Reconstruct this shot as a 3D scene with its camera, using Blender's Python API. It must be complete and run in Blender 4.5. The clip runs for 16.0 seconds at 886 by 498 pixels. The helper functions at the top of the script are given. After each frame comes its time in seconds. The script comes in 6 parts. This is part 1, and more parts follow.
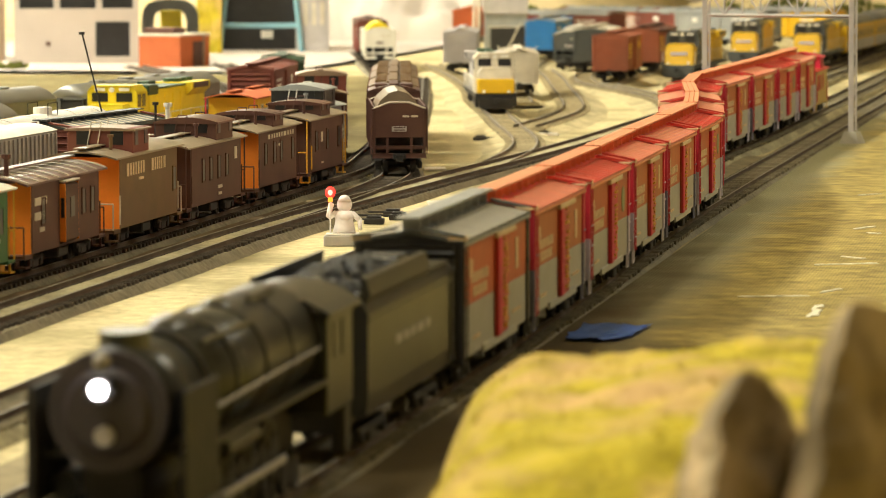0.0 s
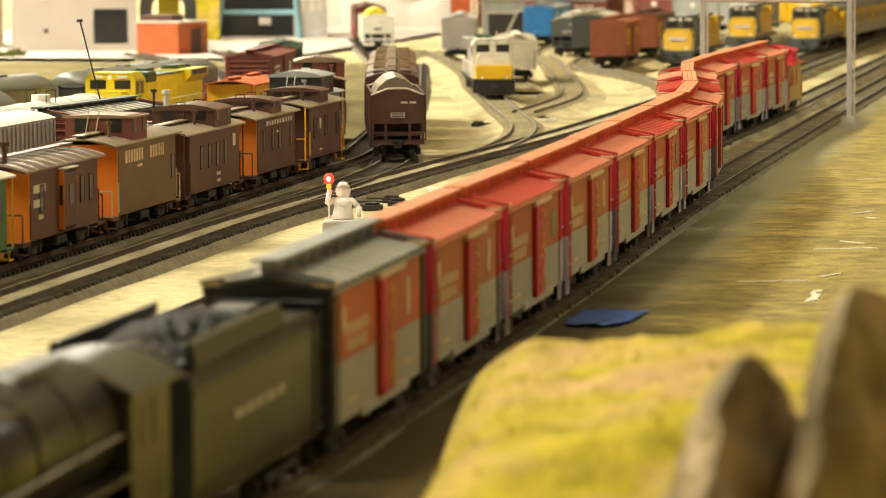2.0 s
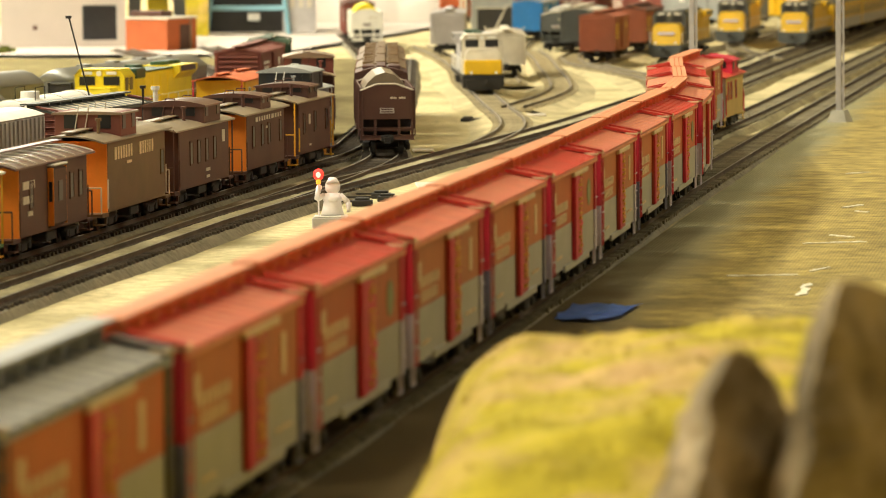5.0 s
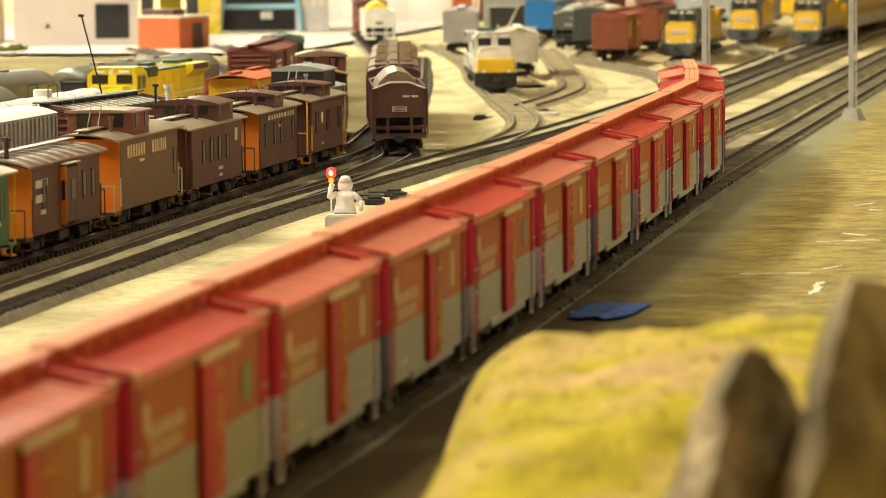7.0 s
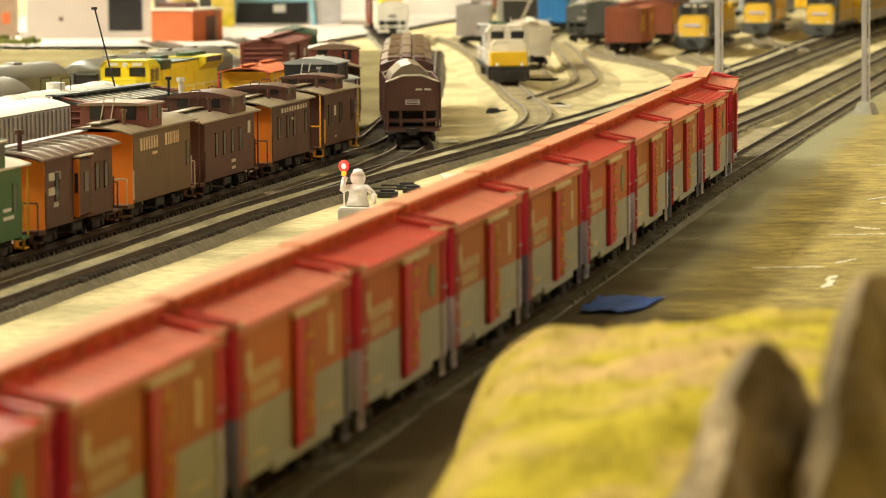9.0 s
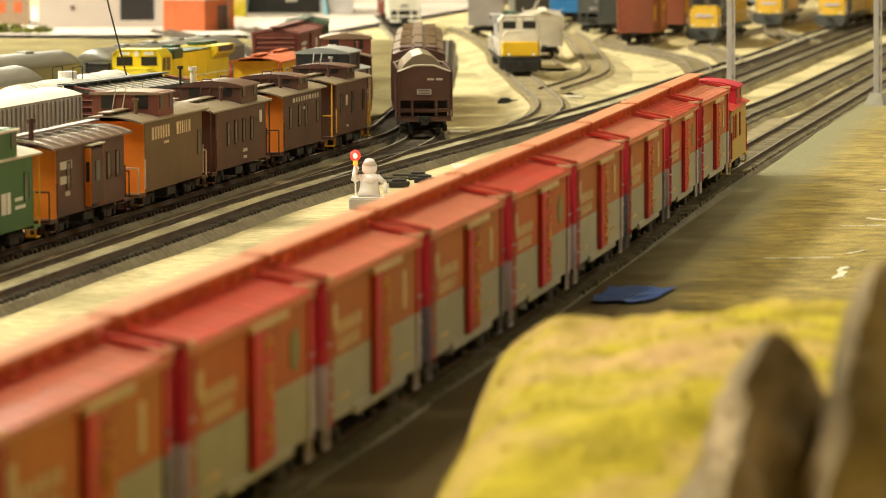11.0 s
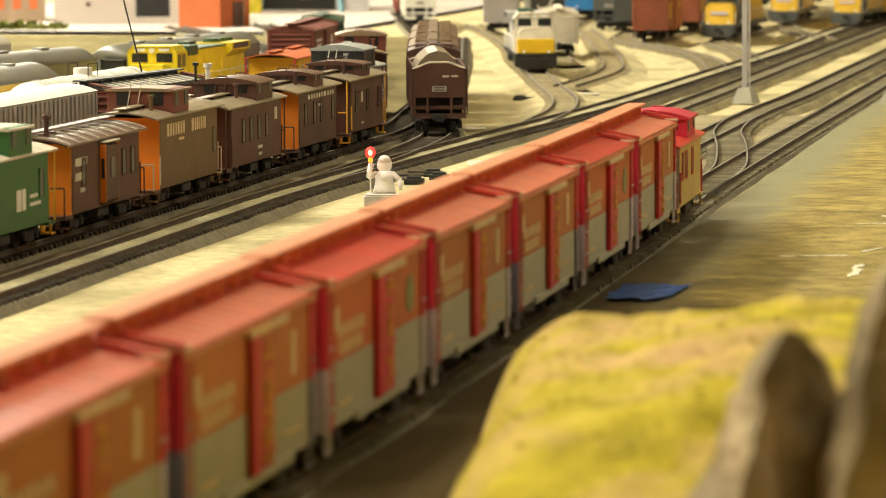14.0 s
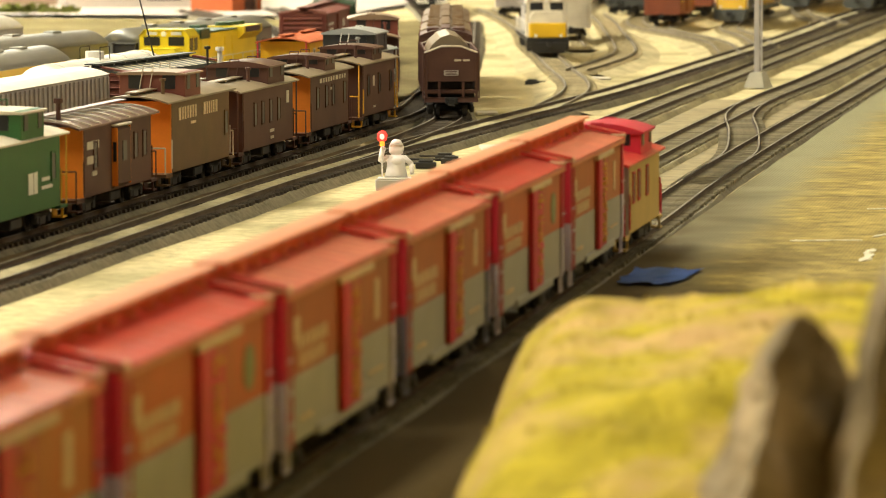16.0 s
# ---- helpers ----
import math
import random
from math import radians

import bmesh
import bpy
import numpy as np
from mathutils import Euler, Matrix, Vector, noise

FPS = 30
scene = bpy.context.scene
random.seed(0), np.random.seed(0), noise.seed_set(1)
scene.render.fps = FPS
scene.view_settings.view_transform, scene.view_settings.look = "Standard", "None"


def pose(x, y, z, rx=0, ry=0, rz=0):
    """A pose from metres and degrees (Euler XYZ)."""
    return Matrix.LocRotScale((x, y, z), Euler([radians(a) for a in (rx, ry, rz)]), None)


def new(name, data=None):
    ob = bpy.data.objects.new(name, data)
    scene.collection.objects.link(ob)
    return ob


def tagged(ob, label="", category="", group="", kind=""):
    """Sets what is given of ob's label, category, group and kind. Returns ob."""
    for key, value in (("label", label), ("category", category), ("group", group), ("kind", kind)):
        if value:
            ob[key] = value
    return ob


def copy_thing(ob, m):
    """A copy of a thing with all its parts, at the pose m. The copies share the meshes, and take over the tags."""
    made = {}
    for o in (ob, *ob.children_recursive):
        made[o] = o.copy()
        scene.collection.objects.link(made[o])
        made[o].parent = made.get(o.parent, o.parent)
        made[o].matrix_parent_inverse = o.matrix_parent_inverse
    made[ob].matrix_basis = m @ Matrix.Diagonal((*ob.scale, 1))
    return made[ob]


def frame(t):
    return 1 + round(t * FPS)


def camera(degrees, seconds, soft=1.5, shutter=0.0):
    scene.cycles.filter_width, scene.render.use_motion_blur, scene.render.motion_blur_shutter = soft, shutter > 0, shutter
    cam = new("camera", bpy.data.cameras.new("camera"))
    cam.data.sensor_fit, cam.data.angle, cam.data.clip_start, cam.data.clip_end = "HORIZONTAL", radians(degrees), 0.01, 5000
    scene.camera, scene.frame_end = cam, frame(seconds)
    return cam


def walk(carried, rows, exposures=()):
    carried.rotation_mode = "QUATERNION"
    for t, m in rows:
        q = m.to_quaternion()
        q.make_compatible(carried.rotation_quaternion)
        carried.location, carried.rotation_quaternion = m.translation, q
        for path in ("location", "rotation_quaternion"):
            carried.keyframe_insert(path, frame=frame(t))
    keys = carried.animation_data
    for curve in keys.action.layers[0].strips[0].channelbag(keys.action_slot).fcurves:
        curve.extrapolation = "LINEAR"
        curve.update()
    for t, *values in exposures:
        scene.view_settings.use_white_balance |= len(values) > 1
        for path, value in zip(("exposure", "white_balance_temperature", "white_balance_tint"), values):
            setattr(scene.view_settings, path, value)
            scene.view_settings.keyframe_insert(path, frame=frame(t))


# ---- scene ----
cam = camera(12.44, 16.0, soft=1.0)
cam.data.dof.use_dof = True
cam.data.dof.focus_distance = 2.15
cam.data.dof.aperture_fstop = 40.0
EYE = (0.2321, -1.4585, 0.1499)
# seconds and the camera's turn in degrees; it pans slowly from one spot
TURNS = [
    (0, 85.563, 0.100, 9.617),
    (0.5, 85.509, 0.158, 9.674),
    (1, 85.457, 0.214, 9.668),
    (1.5, 85.408, 0.243, 9.634),
    (2, 85.368, 0.296, 9.584),
    (2.5, 85.345, 0.349, 9.534),
    (3, 85.324, 0.418, 9.479),
    (3.5, 85.307, 0.503, 9.428),
    (4, 85.303, 0.508, 9.393),
    (6.5, 85.287, 0.476, 9.547),
    (7, 85.279, 0.502, 9.601),
    (7.5, 85.268, 0.502, 9.659),
    (8, 85.248, 0.503, 9.715),
    (8.5, 85.219, 0.455, 9.749),
    (9, 85.184, 0.439, 9.786),
    (11.5, 85.031, 0.284, 9.984),
    (12, 85.034, 0.296, 10.021),
    (12.5, 85.034, 0.283, 10.064),
    (13, 85.030, 0.305, 10.099),
    (13.5, 85.019, 0.239, 10.133),
    (14, 85.002, 0.220, 10.175),
    (14.5, 84.970, 0.203, 10.231),
    (15, 84.912, 0.164, 10.280),
    (15.5, 84.847, 0.133, 10.305),
    (16, 84.777, 0.133, 10.347),
]
walk(cam, [(t, pose(*EYE, rx, ry, rz)) for t, rx, ry, rz in TURNS], exposures=[(0.0, 0.0), (16.0, 0.0)])

# ---- light: unseen warm lamps overhead in an indoor room ----
world = bpy.data.worlds.new("room_air")
world.use_nodes = True
scene.world = world
world.node_tree.nodes["Background"].inputs[0].default_value = (1.0, 0.90, 0.70, 1)
world.node_tree.nodes["Background"].inputs[1].default_value = 0.17


def overhead_lamp(x, y, power, sx=0.25, sy=1.2, z=1.55):
    lamp = bpy.data.lights.new("overhead_light", "AREA")
    lamp.shape, lamp.size, lamp.size_y, lamp.energy = "RECTANGLE", sx, sy, power
    lamp.color = (0.96, 0.915, 0.735)
    ob = new("overhead_light", lamp)
    ob.matrix_basis = pose(x, y, z)
    return ob


# the lamp at x = 1.1 is an added fill for the train's sides
for lx, ly, power in ((-1.65, 0.8, 82), (-1.65, 2.9, 80), (-1.5, 4.9, 48), (1.1, 1.2, 17), (-0.55, -0.75, 22)):
    overhead_lamp(lx, ly, power, z=1.35 if lx < -1.2 else 1.55)

# ---- materials ----
def material(name, color, rough=0.6, metal=0.0, vary=0.25, scale=150.0, bump=0.15, fine=900.0, dirt=None, dirt_amount=0.5, dirt_scale=40.0, per_object=0.0):
    """Painted or natural surface: two scales of tone, optional dirt, fine relief."""
    m = bpy.data.materials.new(name)
    m.use_nodes = True
    nt = m.node_tree
    b = nt.nodes["Principled BSDF"]
    b.inputs["Roughness"].default_value, b.inputs["Metallic"].default_value = rough, metal
    if rough > 0.74:
        b.inputs["Specular IOR Level"].default_value = 0.15
    tc = nt.nodes.new("ShaderNodeTexCoord")
    n1 = nt.nodes.new("ShaderNodeTexNoise")
    n1.inputs["Scale"].default_value, n1.inputs["Detail"].default_value = scale, 5
    n2 = nt.nodes.new("ShaderNodeTexNoise")
    n2.inputs["Scale"].default_value, n2.inputs["Detail"].default_value = fine, 3
    nt.links.new(tc.outputs["Object"], n1.inputs["Vector"])
    nt.links.new(tc.outputs["Object"], n2.inputs["Vector"])
    add = nt.nodes.new("ShaderNodeMath")
    add.operation = "MULTIPLY_ADD"
    add.inputs[1].default_value = 0.4
    nt.links.new(n2.outputs["Fac"], add.inputs[0])
    nt.links.new(n1.outputs["Fac"], add.inputs[2])
    ramp = nt.nodes.new("ShaderNodeMapRange")
    ramp.inputs["From Min"].default_value, ramp.inputs["From Max"].default_value = 0.4, 1.0
    ramp.inputs["To Min"].default_value, ramp.inputs["To Max"].default_value = 1 - vary, 1 + vary
    nt.links.new(add.outputs[0], ramp.inputs["Value"])
    mul = nt.nodes.new("ShaderNodeVectorMath")
    mul.operation = "SCALE"
    mul.inputs[0].default_value = color
    nt.links.new(ramp.outputs[0], mul.inputs["Scale"])
    out = mul.outputs[0]
    if per_object:
        info = nt.nodes.new("ShaderNodeObjectInfo")
        r2 = nt.nodes.new("ShaderNodeMapRange")
        r2.inputs["To Min"].default_value, r2.inputs["To Max"].default_value = 1 - per_object, 1 + per_object
        nt.links.new(info.outputs["Random"], r2.inputs["Value"])
        m3 = nt.nodes.new("ShaderNodeVectorMath")
        m3.operation = "SCALE"
        nt.links.new(out, m3.inputs[0])
        nt.links.new(r2.outputs[0], m3.inputs["Scale"])
        out = m3.outputs[0]
    if dirt:
        n3 = nt.nodes.new("ShaderNodeTexNoise")
        n3.inputs["Scale"].default_value, n3.inputs["Detail"].default_value = dirt_scale, 6
        nt.links.new(tc.outputs["Object"], n3.inputs["Vector"])
        r3 = nt.nodes.new("ShaderNodeMapRange")
        r3.inputs["From Min"].default_value, r3.inputs["From Max"].default_value = 0.45, 0.68
        r3.inputs["To Max"].default_value = dirt_amount
        nt.links.new(n3.outputs["Fac"], r3.inputs["Value"])
        mix = nt.nodes.new("ShaderNodeMix")
        mix.data_type = "RGBA"
        nt.links.new(r3.outputs[0], mix.inputs["Factor"])
        nt.links.new(out, mix.inputs["A"])
        mix.inputs["B"].default_value = (*dirt, 1)
        out = mix.outputs["Result"]
    nt.links.new(out, b.inputs["Base Color"])
    if bump:
        bp = nt.nodes.new("ShaderNodeBump")
        bp.inputs["Strength"].default_value, bp.inputs["Distance"].default_value = bump, 0.0006
        nt.links.new(add.outputs[0], bp.inputs["Height"])
        nt.links.new(bp.outputs[0], b.inputs["Normal"])
    return m


def glow(name, color, strength):
    m = bpy.data.materials.new(name)
    m.use_nodes = True
    b = m.node_tree.nodes["Principled BSDF"]
    b.inputs["Base Color"].default_value = (*color, 1)
    b.inputs["Emission Color"].default_value = (*color, 1)
    b.inputs["Emission Strength"].default_value = strength
    return m


SAND = material("sand", (0.60, 0.51, 0.285), 0.95, vary=0.36, scale=130, fine=600, bump=0.9, dirt=(0.25, 0.215, 0.105), dirt_amount=0.85, dirt_scale=8)
BED = material("ballast", (0.21, 0.185, 0.13), 0.95, vary=0.45, scale=300, fine=1500, bump=0.8, dirt=(0.30, 0.27, 0.19), dirt_amount=0.7, dirt_scale=16)
BED_PALE = material("pale_ballast", (0.43, 0.38, 0.235), 0.95, vary=0.4, scale=300, fine=1500, bump=0.8, dirt=(0.16, 0.14, 0.10), dirt_amount=0.6, dirt_scale=18)
BED_SAND = material("sandy_ballast", (0.52, 0.44, 0.25), 0.95, vary=0.4, scale=120, fine=800, bump=0.8, dirt=(0.24, 0.21, 0.12), dirt_amount=0.6, dirt_scale=20)
ROOF_TAN = material("dusty_tan_roof", (0.29, 0.23, 0.155), 0.32, vary=0.2, scale=60, bump=0.15, dirt=(0.24, 0.19, 0.13), dirt_amount=0.6)
SOIL = material("brown_soil", (0.15, 0.105, 0.06), 0.95, vary=0.35, scale=60, fine=900, bump=0.5, dirt=(0.34, 0.27, 0.15), dirt_amount=0.75, dirt_scale=13)
SLEEPER = material("dark_sleeper", (0.085, 0.068, 0.05), 0.85, vary=0.5, scale=200, per_object=0.35)
OLIVE_DIRT = material("olive_dirt", (0.40, 0.335, 0.165), 0.95, vary=0.36, scale=60, fine=500, bump=0.9, dirt=(0.24, 0.195, 0.09), dirt_amount=0.8, dirt_scale=7)
GRAVEL = material("brown_gravel", (0.30, 0.25, 0.15), 0.95, vary=0.4, scale=90, fine=1100, bump=0.8, dirt=(0.40, 0.33, 0.19), dirt_amount=0.7, dirt_scale=14)
SLEEPER_SAND = material("sandy_sleeper", (0.33, 0.275, 0.165), 0.9, vary=0.4, scale=200, per_object=0.3)
SLEEPER_PALE = material("dusty_sleeper", (0.215, 0.185, 0.12), 0.9, vary=0.4, scale=200, per_object=0.3)
RAIL = material("rail_steel", (0.30, 0.27, 0.22), 0.55, metal=0.5, vary=0.25, scale=60, bump=0.05)
RAIL_DUSTY = material("dusty_rail", (0.20, 0.165, 0.11), 0.8, vary=0.4, scale=80)
RAIL_SIDE = material("rail_rust", (0.10, 0.075, 0.055), 0.8, vary=0.4, scale=80)
RED = material("red_paint", (0.62, 0.024, 0.065), 0.5, vary=0.12, scale=60, bump=0.08, dirt=(0.42, 0.07, 0.05), dirt_amount=0.4, per_object=0.08)
ROOF_RED = material("roof_red_paint", (0.60, 0.055, 0.040), 0.33, vary=0.15, scale=60, bump=0.12, dirt=(0.44, 0.09, 0.065), dirt_amount=0.5, per_object=0.12)
# red lightened to salmon: the bright highlights on the roof ribs, as colour
RIB_HIGHLIGHT = material("roof_rib_highlight", (0.84, 0.40, 0.25), 0.28, vary=0.15, scale=60, bump=0.1)
BOARD = material("running_board_paint", (0.74, 0.29, 0.14), 0.6, vary=0.15, scale=120, bump=0.2)
ORANGE = material("orange_paint", (0.52, 0.135, 0.040), 0.5, vary=0.12, scale=60, bump=0.08, dirt=(0.40, 0.15, 0.05), dirt_amount=0.4, per_object=0.12)
ORANGE_RED = material("red_orange_paint", (0.54, 0.105, 0.035), 0.5, vary=0.12, scale=60, bump=0.08, dirt=(0.42, 0.13, 0.05), dirt_amount=0.4, per_object=0.10)
ORANGE_BRIGHT = material("bright_orange_paint", (0.90, 0.27, 0.025), 0.5, vary=0.1, scale=60, bump=0.08)
SILVER = material("grey_paint", (0.44, 0.42, 0.36), 0.5, vary=0.12, scale=60, bump=0.08, dirt=(0.34, 0.33, 0.24), dirt_amount=0.4, per_object=0.08)
BLUE_DARK = material("slate_blue_paint", (0.20, 0.20, 0.29), 0.5, vary=0.12, scale=80, bump=0.08)
EMBLEM = material("green_grey_emblem", (0.24, 0.26, 0.13), 0.5, vary=0.2, scale=200, bump=0.05)
DOOR_YELLOW = material("worn_yellow_lettering", (0.72, 0.42, 0.07), 0.6, vary=0.3, scale=300, bump=0.05)
BLUEGREY = material("blue_grey_paint", (0.60, 0.55, 0.66), 0.5, vary=0.12, scale=80, bump=0.08)
CABOOSE_YELLOW = material("faded_orange_paint", (0.56, 0.385, 0.12), 0.5, vary=0.12, scale=60, bump=0.08)
CREAM = material("cream_lettering", (0.74, 0.56, 0.34), 0.6, vary=0.2, scale=400, bump=0.05)
BLACK = material("black_paint", (0.022, 0.02, 0.018), 0.42, vary=0.3, scale=80, bump=0.1)
UNDER = material("dark_underframe", (0.03, 0.026, 0.022), 0.7, vary=0.4, scale=120, bump=0.2)
ENGINE = material("engine_black", (0.026, 0.026, 0.023), 0.30, vary=0.25, scale=60, bump=0.06, dirt=(0.06, 0.055, 0.035), dirt_amount=0.5)
SMOKEBOX = material("smokebox_graphite", (0.055, 0.045, 0.055), 0.5, vary=0.2, scale=80)
COAL = material("coal_pieces", (0.03, 0.03, 0.03), 0.35, vary=0.6, scale=300, bump=0.8)
SLATE = material("grey_roof_metal", (0.33, 0.34, 0.33), 0.45, vary=0.2, scale=60, bump=0.1)
BROWN = material("freight_car_brown", (0.088, 0.035, 0.025), 0.6, vary=0.18, scale=60, bump=0.1, dirt=(0.135, 0.065, 0.04), dirt_amount=0.4, per_object=0.12)
BROWN_GLOSS = material("glossy_roof_brown", (0.115, 0.05, 0.04), 0.28, vary=0.18, scale=60, bump=0.06, dirt=(0.16, 0.09, 0.06), dirt_amount=0.4)
OXIDE = material("oxide_red", (0.20, 0.05, 0.035), 0.6, vary=0.18, scale=60, bump=0.1, dirt=(0.22, 0.10, 0.06), dirt_amount=0.4, per_object=0.1)
TAN_BROWN = material("weathered_tan_brown", (0.155, 0.092, 0.036), 0.6, vary=0.18, scale=60, bump=0.1, dirt=(0.16, 0.08, 0.04), dirt_amount=0.5)
ROOF_BROWN = material("weathered_roof", (0.30, 0.215, 0.14), 0.45, vary=0.2, scale=70, bump=0.2, dirt=(0.26, 0.17, 0.11), dirt_amount=0.5)
ROOF_PALE = material("pale_roof", (0.66, 0.60, 0.48), 0.65, vary=0.15, scale=70, bump=0.15, dirt=(0.42, 0.35, 0.26), dirt_amount=0.4)
GREEN = material("green_paint", (0.030, 0.13, 0.032), 0.5, vary=0.12, scale=60, bump=0.08)
DARK_SLATE = material("dark_grey_paint", (0.085, 0.09, 0.085), 0.5, vary=0.15, scale=60)
DOOR = material("door_red_orange", (0.56, 0.065, 0.04), 0.5, vary=0.14, scale=80, bump=0.1, dirt=(0.44, 0.14, 0.05), dirt_amount=0.5, per_object=0.1)
YELLOW = material("yellow_paint", (0.84, 0.66, 0.02), 0.45, vary=0.12, scale=60, bump=0.08, dirt=(0.66, 0.52, 0.03), dirt_amount=0.4)
RUST = material("rust_brown_paint", (0.36, 0.105, 0.05), 0.65, vary=0.2, scale=50, bump=0.12, dirt=(0.24, 0.09, 0.05), dirt_amount=0.5)
YELLOW_ORANGE = material("yellow_orange_paint", (0.76, 0.46, 0.015), 0.45, vary=0.12, scale=60, bump=0.08)
RAILING = material("orange_rail_paint", (0.78, 0.42, 0.03), 0.5, vary=0.1)
DOLL_WHITE = material("doll_white", (0.92, 0.86, 0.84), 0.5, vary=0.08, scale=200, bump=0.05)
WHITE = material("white_paint", (0.80, 0.77, 0.70), 0.5, vary=0.1, scale=60, bump=0.05)
STEEL = material("silver_steel", (0.27, 0.265, 0.24), 0.42, metal=0.6, vary=0.12, scale=50, bump=0.08)
GALV = material("galvanised_grey", (0.50, 0.47, 0.46), 0.5, metal=0.15, vary=0.15, scale=70, bump=0.1)
WINDOW = material("dark_window", (0.02, 0.02, 0.022), 0.3, vary=0.2, bump=0)
BLUE = material("blue_paint", (0.03, 0.22, 0.55), 0.5, vary=0.12, scale=60)
TEAL = material("pale_blue_paint", (0.22, 0.42, 0.50), 0.5, vary=0.12, scale=60)
PLASTER = material("pale_plaster", (0.52, 0.46, 0.41), 0.85, vary=0.1, scale=20, bump=0.15, dirt=(0.50, 0.43, 0.34), dirt_amount=0.4, dirt_scale=12)
BRICK_RED = material("orange_red_brick_wall", (0.52, 0.14, 0.055), 0.8, vary=0.12, scale=60, bump=0.15)
GREEN_DARK = material("dark_green_paint", (0.03, 0.07, 0.035), 0.5, vary=0.15)
TAPE = material("blue_tape", (0.10, 0.21, 0.58), 0.6, vary=0.2, scale=80, bump=0.2)
CHALK = material("white_marks", (0.72, 0.68, 0.52), 0.9, vary=0.3, scale=300)
CONCRETE = material("grey_concrete", (0.40, 0.38, 0.31), 0.9, vary=0.2, scale=80, bump=0.3)
ROCK = material("grey_rock", (0.52, 0.41, 0.25), 0.9, vary=0.5, scale=70, fine=300, bump=1.0, dirt=(0.10, 0.075, 0.04), dirt_amount=0.7, dirt_scale=26)
TURF = material("yellow_green_turf", (0.47, 0.375, 0.030), 0.95, vary=0.5, scale=60, fine=500, bump=1.0, dirt=(0.64, 0.41, 0.20), dirt_amount=0.8, dirt_scale=34)
BUSH = material("bush_leaves", (0.14, 0.15, 0.035), 0.9, vary=0.4, scale=60)
HILL = material("sand_hill", (0.62, 0.50, 0.28), 0.95, vary=0.25, scale=6, fine=60, bump=0.3, dirt=(0.40, 0.33, 0.14), dirt_amount=0.6, dirt_scale=5)
WALL = material("room_wall_paint", (0.60, 0.52, 0.38), 0.9, vary=0.08, scale=3)
LED_RED = glow("red_led", (1.0, 0.03, 0.02), 2.2)
LED_CORE = glow("red_led_core", (1.0, 0.30, 0.22), 3.0)
LED_AMBER = glow("amber_led", (1.0, 0.30, 0.03), 1.6)
LED_WHITE = glow("headlight_led", (1.0, 0.97, 0.98), 60.0)


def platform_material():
    """Painted board: olive, greyer along the rails, with bare brown and painted train shade by the near rails."""
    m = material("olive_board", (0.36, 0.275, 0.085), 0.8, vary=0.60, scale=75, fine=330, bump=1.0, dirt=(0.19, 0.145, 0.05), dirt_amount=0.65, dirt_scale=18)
    nt = m.node_tree
    b = nt.nodes["Principled BSDF"]
    out = b.inputs["Base Color"].links[0].from_socket
    tc = next(n for n in nt.nodes if n.bl_idname == "ShaderNodeTexCoord")
    sep = nt.nodes.new("ShaderNodeSeparateXYZ")
    nt.links.new(tc.outputs["Object"], sep.inputs[0])
    patch = nt.nodes.new("ShaderNodeTexNoise")
    patch.inputs["Scale"].default_value, patch.inputs["Detail"].default_value = 16, 5
    nt.links.new(tc.outputs["Object"], patch.inputs["Vector"])

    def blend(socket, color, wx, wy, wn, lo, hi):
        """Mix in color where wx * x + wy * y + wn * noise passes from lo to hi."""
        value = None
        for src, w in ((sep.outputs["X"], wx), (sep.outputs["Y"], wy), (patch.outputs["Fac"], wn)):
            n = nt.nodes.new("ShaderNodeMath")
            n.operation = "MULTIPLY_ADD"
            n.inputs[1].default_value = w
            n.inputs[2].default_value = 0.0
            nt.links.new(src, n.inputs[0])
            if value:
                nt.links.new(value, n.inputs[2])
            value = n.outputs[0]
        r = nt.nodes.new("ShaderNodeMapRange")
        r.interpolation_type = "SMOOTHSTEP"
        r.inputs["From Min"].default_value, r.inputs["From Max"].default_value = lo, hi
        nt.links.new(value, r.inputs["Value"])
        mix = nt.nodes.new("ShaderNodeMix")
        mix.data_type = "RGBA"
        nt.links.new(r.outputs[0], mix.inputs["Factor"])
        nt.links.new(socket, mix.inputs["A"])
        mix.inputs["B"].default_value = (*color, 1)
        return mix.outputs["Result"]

    # grey towards the rails, its edge broken up by noise
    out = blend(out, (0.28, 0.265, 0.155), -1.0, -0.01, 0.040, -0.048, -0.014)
    # dark brown near the rails: bare soil and the train's shade in one colour
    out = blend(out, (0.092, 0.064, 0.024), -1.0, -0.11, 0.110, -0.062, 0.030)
    # woven relief
    wave = nt.nodes.new("ShaderNodeTexWave")
    wave.bands_direction = "X"
    wave.inputs["Scale"].default_value, wave.inputs["Distortion"].default_value, wave.inputs["Detail"].default_value = 200, 3.2, 4
    wave.inputs["Detail Scale"].default_value = 5.0
    nt.links.new(tc.outputs["Object"], wave.inputs["Vector"])
    rib = nt.nodes.new("ShaderNodeMapRange")
    rib.inputs["To Min"].default_value, rib.inputs["To Max"].default_value = 0.84, 1.10
    nt.links.new(wave.outputs["Fac"], rib.inputs["Value"])
    tone = nt.nodes.new("ShaderNodeVectorMath")
    tone.operation = "SCALE"
    nt.links.new(out, tone.inputs[0])
    nt.links.new(rib.outputs[0], tone.inputs["Scale"])
    nt.links.new(tone.outputs[0], b.inputs["Base Color"])
    bp = nt.nodes.new("ShaderNodeBump")
    bp.inputs["Strength"].default_value, bp.inputs["Distance"].default_value = 0.30, 0.0006
    nt.links.new(wave.outputs["Fac"], bp.inputs["Height"])
